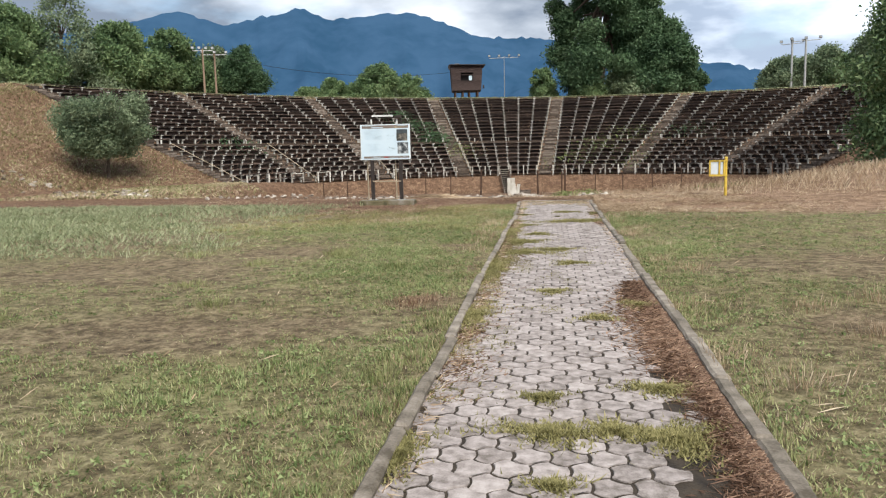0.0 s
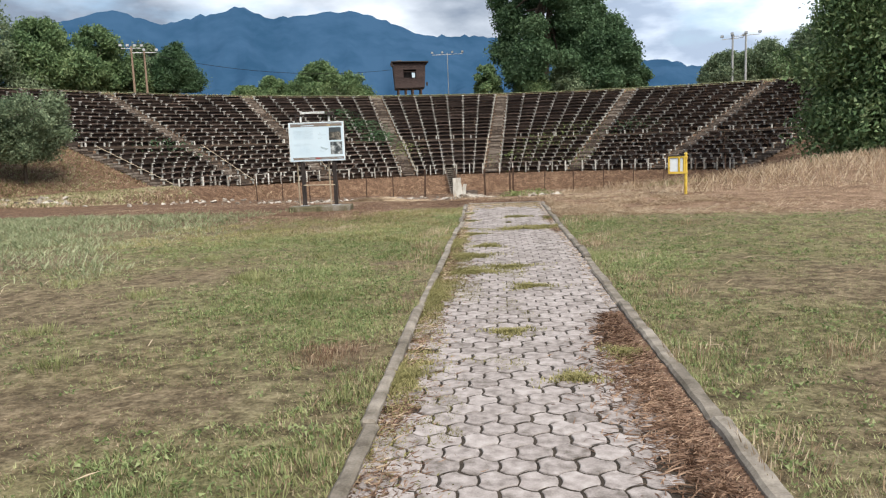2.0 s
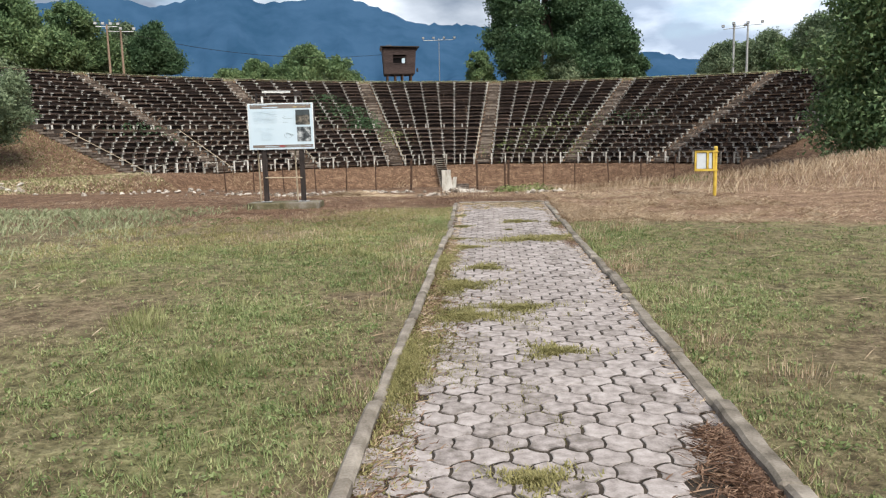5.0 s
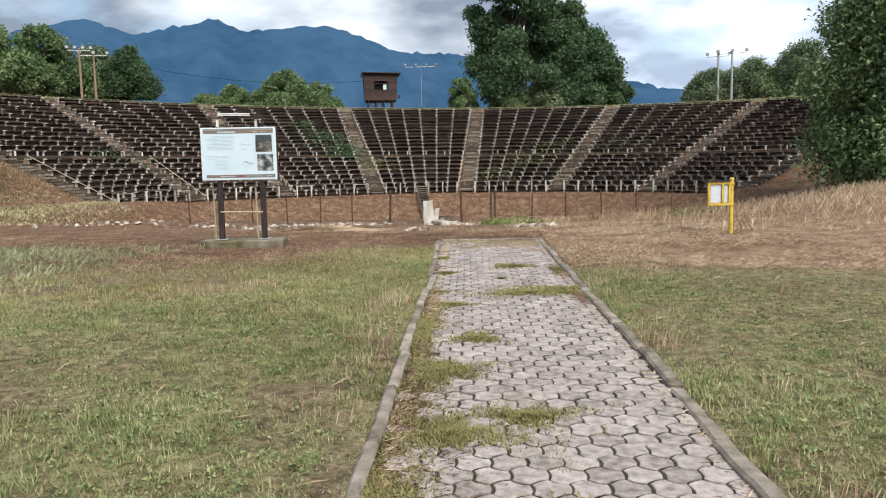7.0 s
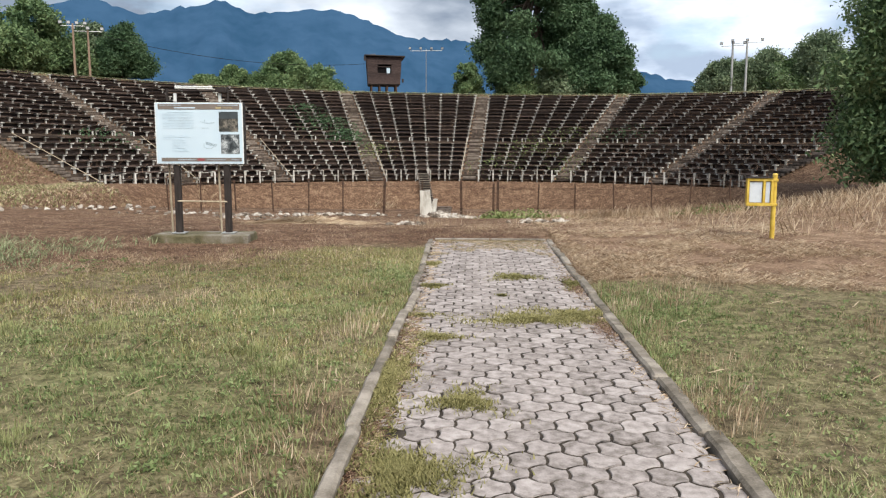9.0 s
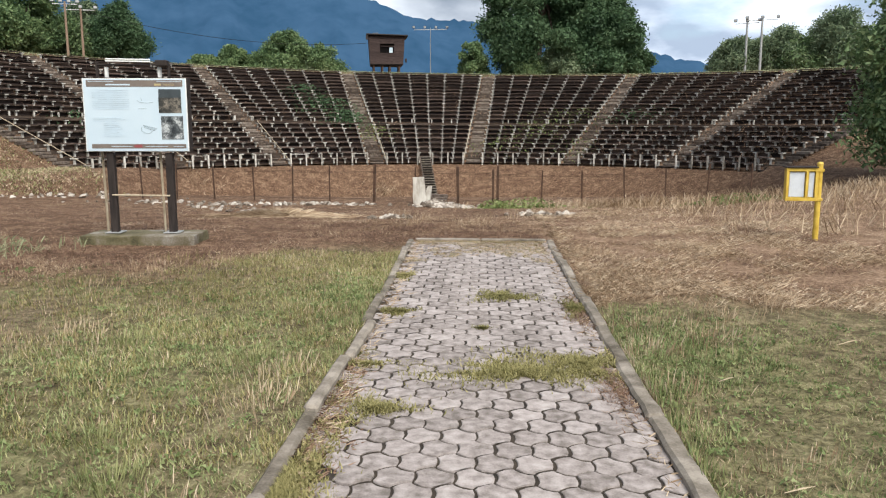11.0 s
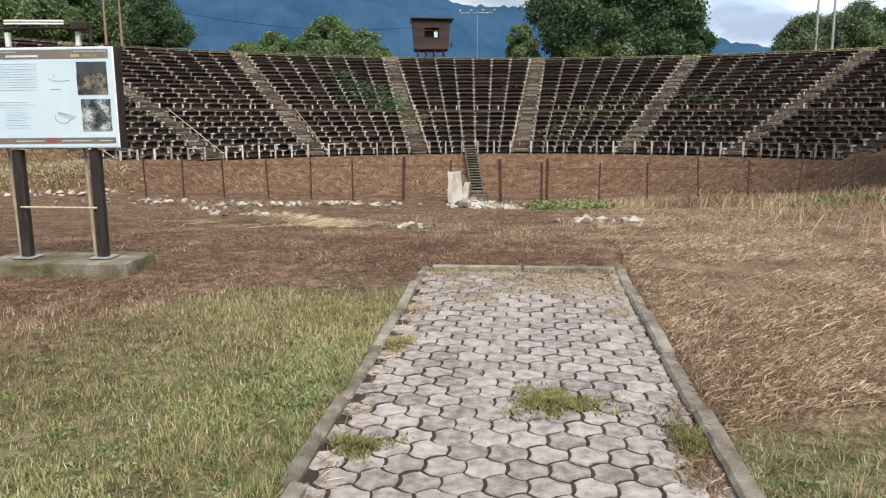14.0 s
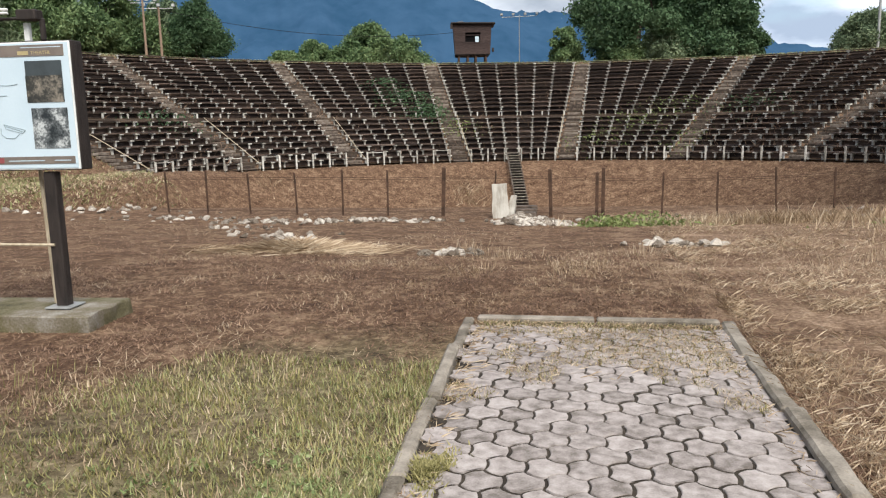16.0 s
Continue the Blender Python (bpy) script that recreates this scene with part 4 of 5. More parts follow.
tree(34.0, 88.5, 6.0, 3.8, "green tree beyond the far rim", M_LEAF3, 14700, 0.198, 0.05, 14, 20)
tree(39.0, 84.0, 7.0, 4.2, "green tree at the end of the rim", M_LEAF2, 14700, 0.211, 0.05, 14, 21)
tree(22.5, 46.5, 17.0, 6.0, "big dense dark green broadleaf tree on the mound", M_BROAD, 62000, 0.19, 0.02, 56, 22, form="tower", fat=0.8)
tree(-29.2, 46.6, 5.3, 3.5, "small bushy green tree on the grassy mound", M_LEAF3, 26000, 0.112, 0.30, 24, 23, form="vase", fat=0.72)

for k, (x, y, h, w) in enumerate(((-46.5, 73.5, 4.6, 3.4), (-42.6, 79.5, 4.2, 3.2), (-49.5, 68.0, 4.5, 3.4), (-39.0, 82.0, 4.0, 3.0), (-52.3, 63.0, 4.6, 3.4), (-24.8, 97.5, 2.6, 2.6), (-20.6, 98.6, 2.8, 2.6), (-31.0, 95.0, 1.8, 2.2), (8.4, 94.5, 3.4, 3.2), (4.0, 95.0, 2.6, 2.6), (27.3, 92.0, 3.8, 3.0), (31.8, 90.0, 4.2, 3.2), (36.5, 86.5, 4.4, 3.4))):
    tree(x, y, h, w, "low green undergrowth along the rim", M_LEAF2 if k % 2 else M_LEAF3, 8000, 0.185, 0.0, 12, 60 + k, name="bush")
tree(12.0, 97.0, 11.4, 3.6, "leafy green tree crown between taller trees", M_LEAF, 18900, 0.238, 0.0, 16, 80)
tree(15.2, 95.0, 5.6, 2.6, "low dark green tree at the end of the group", M_LEAF, 12600, 0.224, 0.02, 12, 81)
tree(25.0, 43.0, 12.0, 5.0, "dense dark green tree behind the big one", M_LEAF, 42000, 0.172, 0.03, 24, 82)

# ---- mountains ----
PEAKS = [(-60, 5.0), (-45, 6.5), (-37.6, 7.5), (-30.9, 8.8), (-26.5, 9.9), (-23.7, 9.0), (-20.0, 9.8), (-18.5, 10.3), (-16.4, 9.5), (-10.6, 9.9), (-8.6, 9.4),
         (-5.3, 8.1), (-0.6, 7.8), (5, 6.8), (10.5, 5.7), (14.2, 4.9), (21.5, 3.5), (35, 2.6), (60, 2.0)]
az = np.radians(np.linspace(-60, 60, 361))
el = np.interp(np.degrees(az), [p[0] for p in PEAKS], [p[1] for p in PEAKS])
el = el + np.array([0.20 * noise.fractal(Vector((a * 110, 2, 8)), 1.0, 2.0, 4) + 0.18 * noise.fractal(Vector((a * 26, 0, 3)), 1.0, 2.0, 5) for a in az])
layers = []
for k in range(16):
    u = k / 15
    d = 2600 + 1500 * u
    h = d * np.tan(np.radians(el)) * (u ** 1.25)
    wob = np.array([120 * noise.fractal(Vector((a * 14, u * 3.0, 9)), 1.0, 2.0, 5) for a in az]) * math.sin(math.pi * u)
    layers.append(np.stack([d * np.sin(az), d * np.cos(az), h + wob], -1))
mv = np.stack(layers).reshape(-1, 3)
mi = np.arange(16 * 361).reshape(16, 361)
mf = np.stack([mi[:-1, :-1], mi[:-1, 1:], mi[1:, 1:], mi[1:, :-1]], -1).reshape(-1, 4)
# blue distance haze is put into the base colour and a faint glow
M_MOUNT = mat("mountain_painted_haze", [(0.3, (0.012, 0.034, 0.060)), (0.6, (0.026, 0.056, 0.095))], 0.004, 1.0, bump=0.0, fine=0.02, spec=0.0)
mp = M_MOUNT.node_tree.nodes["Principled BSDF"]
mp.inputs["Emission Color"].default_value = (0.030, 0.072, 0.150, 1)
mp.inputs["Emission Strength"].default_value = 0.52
mountains = tagged(new("backdrop", from_arrays("backdrop", mv, mf, M_MOUNT, True)), "mountain range with painted blue haze, under low cloud", "mountains", kind="structure")


# ---- paved path ----
TW, TR = 0.184, 0.1594


def bm_point(p, z, r):
    return (p.x + r.normal(0, 0.0008), p.y + r.normal(0, 0.0008), z + r.normal(0, 0.0004))


def paver_mesh(shrink, seed):
    """One paver: a hexagon whose sides bow in and out by turns, with a chamfered rim."""
    r = np.random.default_rng(seed)
    R = TW / math.sqrt(3)
    ring = [Vector((R * math.sin(k * math.pi / 3), R * math.cos(k * math.pi / 3), 0)) for k in range(6)]
    out = []
    for k in range(6):
        p, q = ring[k], ring[(k + 1) % 6]
        nrm = Vector((-(q - p).y, (q - p).x, 0)).normalized()
        nrm = nrm if nrm.dot(p + q) > 0 else -nrm
        bow = (-0.011 if abs(q.x - p.x) < 1e-6 else 0.0125) * (1 if (p + q).x < 0 else -1)
        out += [p.lerp(q, f) + nrm * bow * 4 * f * (1 - f) for f in (0, 0.2, 0.4, 0.6, 0.8)]
    n = len(out)
    # joints of even width: step in along the rim's own normal
    rims = []
    for gap, z in ((0.0066 * shrink, -0.016), (0.0074 * shrink, -0.003), (0.0105 * shrink, 0.0)):
        rim = []
        for k in range(n):
            d = out[(k + 1) % n] - out[k - 1]
            side = Vector((-d.y, d.x, 0)).normalized()
            side = side if side.dot(-out[k]) > 0 else -side
            rim.append(bm_point(out[k] + side * gap, z, r))
        rims.append(rim)
    bm = bmesh.new()
    loops = [[bm.verts.new(p) for p in rim] for rim in rims]
    for lo, hi in zip(loops, loops[1:]):
        for k in range(n):
            bm.faces.new((lo[k], hi[k], hi[(k + 1) % n], lo[(k + 1) % n]))
    bm.faces.new(loops[-1][::-1])
    bmesh.ops.triangulate(bm, faces=[f for f in bm.faces if len(f.verts) > 4])
    return mesh_of("paver", bm, M_PAVER)


pavers = [paver_mesh(0.9 + 0.12 * k, k) for k in range(5)]
path = thing("pavement", (0, 0, 0), "path of worn pinkish grey wavy hexagonal concrete pavers with weeds", "path", kind="structure")
part("bed", boxed((-0.90, -3.5, -0.09), (0.96, 21.32, -0.0065)), M_JOINT, path, "dark soil between the pavers")
WEEDS = [(-0.08, 4.12, 0.13, 0.10), (-0.05, 3.55, 0.26, 0.16), (0.30, 3.60, 0.16, 0.12), (0.64, 4.34, 0.20, 0.14), (0.60, 3.52, 0.24, 0.22), (-0.02, 2.9, 0.12, 0.08), (-0.04, 7.6, 0.16, 0.13),
         (0.37, 6.34, 0.16, 0.12), (0.77, 6.93, 0.14, 0.16), (-0.45, 10.65, 0.30, 0.26), (0.0, 10.95, 0.26, 0.16), (-0.56, 11.95, 0.26, 0.34), (0.30, 15.3, 0.46, 0.24), (0.72, 15.5, 0.26, 0.26), (0.22, 17.6, 0.24, 0.20),
         (-0.70, 16.95, 0.14, 0.12), (0.86, 17.15, 0.10, 0.26), (-0.78, 9.2, 0.18, 0.9), (-0.80, 13.4, 0.15, 0.7), (-0.3, 13.0, 0.2, 0.2), (0.2, 9.6, 0.2, 0.15), (-0.55, 14.6, 0.18, 0.14),
         (-0.80, 18.6, 0.10, 0.18), (0.05, 16.4, 0.05, 0.04), (-0.72, 15.4, 0.11, 0.08), (-0.74, 6.4, 0.16, 0.4), (-0.80, 3.2, 0.14, 0.25)]


spots = []
for j in range(int(24.6 / TR)):
    y = -3.3 + j * TR
    for i in range(-1, 11):
        x = -0.79 + kerb_east(y) - 0.965 + (i + 0.5 * (j % 2)) * TW
        if x > kerb_east(y) + 0.01 or x < kerb_west(y) + 0.095 or y > 21.25:
            continue
        if x > 0.66 + 0.12 * math.sin(y * 1.3) and 2.2 < y < 7.8 and rng.random() < 0.8:
            continue
        if x < -0.68 and 5.5 < y < 14.5 and rng.random() < 0.6:
            continue
        spots.append((x + rng.normal(0, 0.002), y + rng.normal(0, 0.002), max(-0.002, rng.normal(0.0005, 0.0020)), rng.normal(0, 0.7), rng.normal(0, 0.7), rng.normal(0, 1.2)))

# ---- kerbs ----
for sgn, label in ((-1, "weathered grey concrete kerb along the west side"), (1, "weathered grey concrete kerb along the east side")):
    kerb = thing("kerb", (0, 0, 0), label, "kerb", kind="structure")
    y = -3.5
    while y < 21.3:
        n = min(1.0, 21.36 - y)
        bm = bmesh.new()
        box(bm, (-0.052, 0.004, -0.16), (0.030 if sgn < 0 else 0.052, n - 0.004, 0.045))
        bmesh.ops.subdivide_edges(bm, edges=[e for e in bm.edges if abs((e.verts[0].co - e.verts[1].co).y) > 0.3], cuts=11)
        soften(bm, 0.017)
        for v in bm.verts:
            if v.co.z > 0:
                v.co += 0.009 * noise.noise_vector(Vector((v.co.x * 9, (v.co.y + y) * 5, sgn * 4)))
        edge = (lambda v: kerb_west(v) + 0.052) if sgn < 0 else (lambda v: kerb_east(v) + 0.052)
        swing = math.degrees(math.atan2(edge(y) - edge(y + 1), 1))
        sunk = -abs(rng.normal(0, 0.008)) - (0.022 if rng.random() < 0.18 else 0)
        part("kerb_stone", bm, M_KERB, kerb, at=pose(edge(y) + rng.normal(0, 0.010), y, sunk, rng.normal(0, 0.5), rng.normal(0, 2.0), swing + rng.normal(0, 0.5)))
        y += 1.0
kerb = thing("kerb", (0, 21.36, 0), "low concrete kerb closing the end of the path", "kerb", kind="structure")
for k in range(2):
    part("kerb_stone", boxed((-0.93 + 0.94 * k, -0.045, -0.16), (-0.008 + 0.94 * k, 0.045, 0.028), 0.012), M_KERB, kerb)


# ---- grass ----
def blades(name, x, y, tall, width, lean, material, label, r, lift=0.0, z=None, a=None, bent=True):
    """Blades standing at x, y, bent or short and straight: one sheet of stuff."""
    n = len(x)
    z = height(x, y) if z is None else z
    a = r.uniform(0, math.tau, n) if a is None else a
    d = np.stack([np.cos(a), np.sin(a)], -1)
    s = np.stack([-d[:, 1], d[:, 0]], -1)
    b = np.stack([x, y], -1)
    w = (1.7 * width * r.uniform(0.6, 1.4, n))[:, None]
    ln = (lean * r.uniform(0.3, 1.7, n))[:, None]
    t = (tall * r.uniform(0.6, 1.3, n))[:, None]
    f = lambda q, h: np.concatenate([q, h], 1)
    zc = (z + lift)[:, None]
    v = np.stack([f(b - s * w, zc - 0.01), f(b + s * w, zc - 0.01), f(b + d * ln * 0.52 + s * w * 0.8, zc + t * 0.60), f(b + d * ln, zc + t)], 1)
    v = v if bent else v[:, (0, 1, 3)]
    k = v.shape[1]
    me = from_arrays(name, v.reshape(-1, 3), np.arange(k * n).reshape(n, k), material)
    ob = new(name, me)
    return tagged(ob, label, "grass", kind="stuff")


def scatter(n, x0, x1, y0, y1, r, power=1.0):
    return x0 + (x1 - x0) * r.random(n) ** power, y0 + (y1 - y0) * r.random(n)


r = np.random.default_rng(31)
lawn_x, lawn_y = [], []
for sgn in (-1, 1):
    x, y = scatter(300000, 0.86, 7.0, 0.4, 21.0, r, 1.7)
    lawn_x.append(sgn * x), lawn_y.append(y)
    x, y = scatter(90000, 6.5, 17, 3.0, 22.0, r)
    lawn_x.append(sgn * x), lawn_y.append(y)
x, y = np.concatenate(lawn_x), np.concatenate(lawn_y)
# most blades grow in tufts and lean out of them
tuft = (np.arange(len(x)) % 14 != 0) & (r.random(len(x)) < 0.75)
root = (np.arange(len(x)) // 14) * 14
ox, oy = r.normal(0, 0.020, len(x)), r.normal(0, 0.020, len(x))
x, y = np.where(tuft, x[root] + ox, x), np.where(tuft, y[root] + oy, y)
way = np.where(tuft, np.arctan2(oy, ox) + r.normal(0, 0.5, len(x)), r.uniform(0, math.tau, len(x)))
tussock = 0.55 * clump(x, y, 0.16) + 0.45 * clump(x + 7, y, 0.42)
cover = growth(x, y) + 1.1 * (tussock - 0.5)
far_edge = lawn_edge(x) + 0.6 * wobble(x, y, 1.4)
beside = (x < kerb_west(y) + 0.01) | (x > kerb_east(y) + 0.10)
keep = beside & (r.random(len(x)) < 0.62 + 0.62 * cover + 0.9 * (tussock - 0.5)) & (y < far_edge - 1.6 * r.random(len(x)) ** 2)
x, y, cover, way = x[keep], y[keep], cover[keep], way[keep]
tall = 0.013 + 0.019 * np.clip(cover + 0.4, 0, 1.6) + 0.035 * np.exp(-((np.abs(x) - 1.05) / 0.22) ** 2) * (wobble(x, y, 2.1) > 0.1)
lot = r.random(len(x))
fresh = lot < 0.05 + 0.55 * np.clip(cover, 0, 1)
green = ~fresh & (lot < 0.60 + 0.30 * cover)
dry = ~fresh & ~green
blades("fresh_grass", x[fresh], y[fresh], tall[fresh] * 1.1, 0.0028, 0.032, M_FRESH, "fresh green grass in thick patches of the lawn", r, a=way[fresh], bent=False)
blades("grass", x[green], y[green], tall[green], 0.0025, 0.036, M_GRASS, "short patchy olive green lawn grass", r, a=way[green], bent=False)
thatch = dry & (r.random(len(x)) < 0.45)
blades("dry_grass", x[dry & ~thatch], y[dry & ~thatch], tall[dry & ~thatch] * 0.75, 0.0018, 0.04, M_STRAW, "dry bleached blades among the lawn grass", r, a=way[dry & ~thatch], bent=False)
blades("thatch", x[thatch], y[thatch], tall[thatch] * 0.5, 0.0024, 0.04, M_LITTER, "brown thatch between the lawn grass", r, a=way[thatch], bent=False)
# thicker yellowing grass along the far edge of the lawn
x, y = scatter(110000, 0.93, 7.0, 13.8, 20.2, r, 1.35)
x = -x
tussock = 0.5 * clump(x, y, 0.13) + 0.5 * clump(x, y, 0.38)
far_edge = lawn_edge(x) + 0.5 * wobble(x, y, 1.4)
keep = (x < kerb_west(y)) & (y < far_edge - 0.9 * r.random(len(x)) ** 2) & (r.random(len(x)) < 0.20 + 1.5 * (tussock - 0.32) + 0.10 * (y - 16.5))
x, y, tussock = x[keep], y[keep], tussock[keep]
lot = r.random(len(x))
for name, sel, ma, label in (("yellowing_grass", lot < 0.55, M_YELLOWING, "thick yellowing grass at the far edge of the lawn"), ("grass", (lot >= 0.55) & (lot < 0.83), M_GRASS, "olive grass among yellowing tufts"),
                             ("dry_grass", lot >= 0.83, M_STRAW, "bleached blades among yellowing tufts")):
    blades(name, x[sel], y[sel], 0.018 + 0.036 * tussock[sel], 0.0026, 0.034, ma, label, r, bent=False)
# small broad leaves of lawn weeds
x, y = scatter(7000, 1.1, 7.0, 1.5, 19.0, r, 1.5)
x = x * np.where(np.arange(7000) % 2, -1, 1)
keep = r.random(7000) < 0.35 + 0.9 * growth(x, y)
x, y = x[keep].repeat(12), y[keep].repeat(12)
x, y = x + r.normal(0, 0.035, len(x)), y + r.normal(0, 0.035, len(x))
keep = ((x < kerb_west(y) - 0.03) | (x > kerb_east(y) + 0.14)) & ((x < 0) | (y < 16.8))
x, y = x[keep], y[keep]
tagged(new("lawn_weeds", leaves_of("lawn_weeds", np.stack([x, y, height(x, y) + 0.010 + 0.022 * r.random(len(x))], -1), np.tile([0, 0, 1.6], (len(x), 1)), 0.015, M_FRESH, r)), "small broad-leaved weeds in the lawn", "plants", kind="stuff")
# loose dry stems on the lawn
x, y = scatter(420, 1.15, 6.0, 2.0, 18.5, r, 1.4)
x = x * np.where(np.arange(420) % 2, -1, 1)
blades("dry_stems", x, y, np.full(420, 0.03), 0.0014, 0.11, M_STRAW, "loose pale dry stems lying on the lawn", r, 0.02)
# taller meadow to the west
x, y = scatter(52000, -18, -5.2, 10.0, 21.0, r)
keep = r.random(len(x)) < np.clip((-x - 5.6) / 5 + 0.35 * wobble(x, y, 1.2) + 0.6 * (clump(x, y, 0.5) - 0.5), 0, 1)
blades("meadow_grass", x[keep], y[keep], 0.05 + 0.09 * clump(x[keep], y[keep], 0.6), 0.0032, 0.09, M_MEADOW, "tall grey green meadow grass", r)
# straw east of the path
x, y = np.concatenate([scatter(110000, 1.02, 20, 16.5, 31, r, 1.5), scatter(90000, 1.02, 5.5, 16.8, 23, r, 1.2)], 1)
keep = (y > lawn_edge(x) - 0.2 + 0.9 * wobble(x, y, 1.4)) & (x > kerb_east(y) + 0.11) & (r.random(len(x)) < 0.42 + 0.40 * wobble(x, y, 0.9) + 1.2 * (clump(x, y, 0.5) - 0.5))
x, y = x[keep], y[keep]
# swathes lie together
lie = 2.2 * wobble(x + 5, y, 0.8) + r.normal(0, 2.6, len(x))
pale = r.random(len(x)) < 0.46 + 0.30 * wobble(x, y + 7, 1.6) + 0.6 * (clump(x, y, 0.35) - 0.5)
blades("straw", x[pale], y[pale], np.full(pale.sum(), 0.034), 0.0012, 0.085, M_STRAW, "flattened pale straw on dry ground", r, 0.012, a=lie[pale])
blades("dead_grass", x[~pale], y[~pale], np.full((~pale).sum(), 0.030), 0.0016, 0.08, M_LITTER, "reddish dead grass among flattened straw", r, 0.008, a=lie[~pale], bent=False)
x, y = 1.12 + 1.1 * r.random(5200) ** 1.6, r.uniform(17.0, 20.6, 5200)
keep = r.random(5200) < 0.4 + 0.8 * wobble(x, y, 2.0)
blades("standing_straw", x[keep], y[keep], np.full(keep.sum(), 0.055), 0.0012, 0.045, M_STRAW, "upright pale dry grass beside the kerb", r)
x, y = scatter(20000, 3.5, 22, 21, 33, r)
keep = r.random(len(x)) < np.exp(-((x - 13.5) / 6.5) ** 2 - ((y - 28.5) / 4.5) ** 2) + 0.10
blades("tall_dry_grass", x[keep], y[keep], np.full(keep.sum(), 0.30), 0.0032, 0.16, M_STRAW, "tall pale dry grass on the low mound", r)
# brown litter and dry stems towards the old stage
x, y = np.concatenate([scatter(120000, -13, 9, 17.3, 32.4, r), scatter(120000, -6, 4.5, 17.5, 25.5, r)], 1)
keep = (r.random(len(x)) < 0.50 + 0.40 * wobble(x, y, 1.1) + 1.0 * (clump(x + 3, y, 0.6) - 0.5)) & ((x < 1.0) | (y > 22)) & ((np.abs(x) > 1.08) | (y > 21.45)) & (y > lawn_edge(x) - 0.4 + 0.5 * wobble(x, y, 1.4))
x, y = x[keep], y[keep]
pale = r.random(len(x)) < 0.12 + 0.45 * wobble(x + 9, y, 0.8) + 1.3 * (clump(x, y, 0.45) - 0.5)
blades("dead_litter", x[~pale], y[~pale], np.full((~pale).sum(), 0.016), 0.0028, 0.055, M_LITTER, "brown dead stalks and leaf litter", r, 0.006, bent=False)
blades("straw", x[pale], y[pale], np.full(pale.sum(), 0.028), 0.0017, 0.075, M_STRAW, "scattered dry straw on brown earth", r, 0.008, bent=False)
# hay heap
x, y = r.normal(-4.1, 0.6, 3200), r.normal(25.6, 0.28, 3200)
blades("hay_heap", x, y, 0.13 * np.exp(-((x + 4.1) / 0.6) ** 2 - ((y - 25.6) / 0.35) ** 2) + 0.02, 0.0026, 0.30, M_STRAW, "low heap of cut pale hay", r, 0.01)
# bank litter
th, rr = r.uniform(-1.2, 1.0, 26000), r.uniform(15.2, 21.7, 26000)
blades("bank_litter", CX + rr * np.sin(th), CY + rr * np.cos(th), np.full(26000, 0.05), 0.012, 0.10, M_LITTER, "brown fallen leaves on the bare bank", r, 0.0, bent=False)
for th0, r0, n0 in ((-16.0, 18.3, 150), (-14.2, 17.2, 60), (-52, 20.2, 70)):
    tb = radians(th0) + r.normal(0, 0.03, n0)
    rb = r0 + r.normal(0, 0.7, n0)
    blades("bank_grass", CX + rb * np.sin(tb), CY + rb * np.cos(tb), np.full(n0, 0.40), 0.007, 0.35, M_STRAW, "pale dry grass clump on the bank", r)
# mound grass
x, y = scatter(60000, -46, -17, 34, 66, r)
keep = (np.arctan2(x - CX, y - CY) < TH_L - 0.01)
blades("mound_grass", x[keep], y[keep], np.full(keep.sum(), 0.10), 0.014, 0.16, M_STRAW, "sparse dry grass on the mound", r, bent=False)
keep2 = keep & (r.random(len(x)) < 0.5 + 0.5 * wobble(x, y, 0.35))
blades("mound_weeds", x[keep2], y[keep2] + 0.2, np.full(keep2.sum(), 0.12), 0.018, 0.18, M_GRASS, "thin green growth on the mound", r, bent=False)
th, rr = r.uniform(TH_L, TH_R, 16000), r.uniform(44.3, 48.5, 16000)
blades("rim_grass", CX + rr * np.sin(th), CY + rr * np.cos(th), np.full(16000, 0.13), 0.02, 0.2, M_MEADOW, "yellow green grass along the rim", r)
# moss in the joints of the western half, thick between seven and fifteen metres
x, y = -0.82 + 1.5 * r.random(60000) ** 1.5, r.uniform(5.0, 16.0, 60000)
held = clump(x, y, 0.45) * 0.7 + 0.35 * clump(x, y + 9, 0.14) - 0.30 * (x + 0.82) > 0.40 + 0.30 * np.abs(y - 10.6) / 5.5
x, y = x[held], y[held]
blades("joint_moss", x, y, np.full(len(x), 0.014), 0.0028, 0.018, M_MOSS, "low green moss filling the joints between pavers", r, z=np.full(len(x), -0.004), bent=False)
# weeds on the path
wx, wy = [], []
for a, b, c, d in WEEDS:
    n = int(66000 * c * d) + 180
    q = r.uniform(0, math.tau, n)
    s = np.abs(r.normal(0, 0.62, n)) * (0.9 + 0.40 * np.sin(3 * q + a * 9) + 0.25 * np.sin(7 * q + b))
    wx.append(a + c * s * np.cos(q)), wy.append(b + d * s * np.sin(q))
x, y = np.concatenate(wx), np.concatenate(wy)
x = np.clip(x, kerb_west(y) + 0.10, kerb_east(y))
blades("path_weeds", x, y, np.full(len(x), 0.019), 0.0036, 0.032, M_MOSS, "low yellow green weeds growing over the pavers", r, z=np.full(len(x), 0.004), bent=False)
y = r.uniform(4.0, 15.5, 19000)
x = kerb_west(y) + 0.08 + np.abs(r.normal(0, 0.15, 19000)) * (0.35 + 1.1 * clump(y, 3.0, 0.7)) * (1 - 0.5 * smooth(12.5, 15, y))
mossy = r.random(19000) < 0.02 + 0.8 * clump(x, y, 0.35)
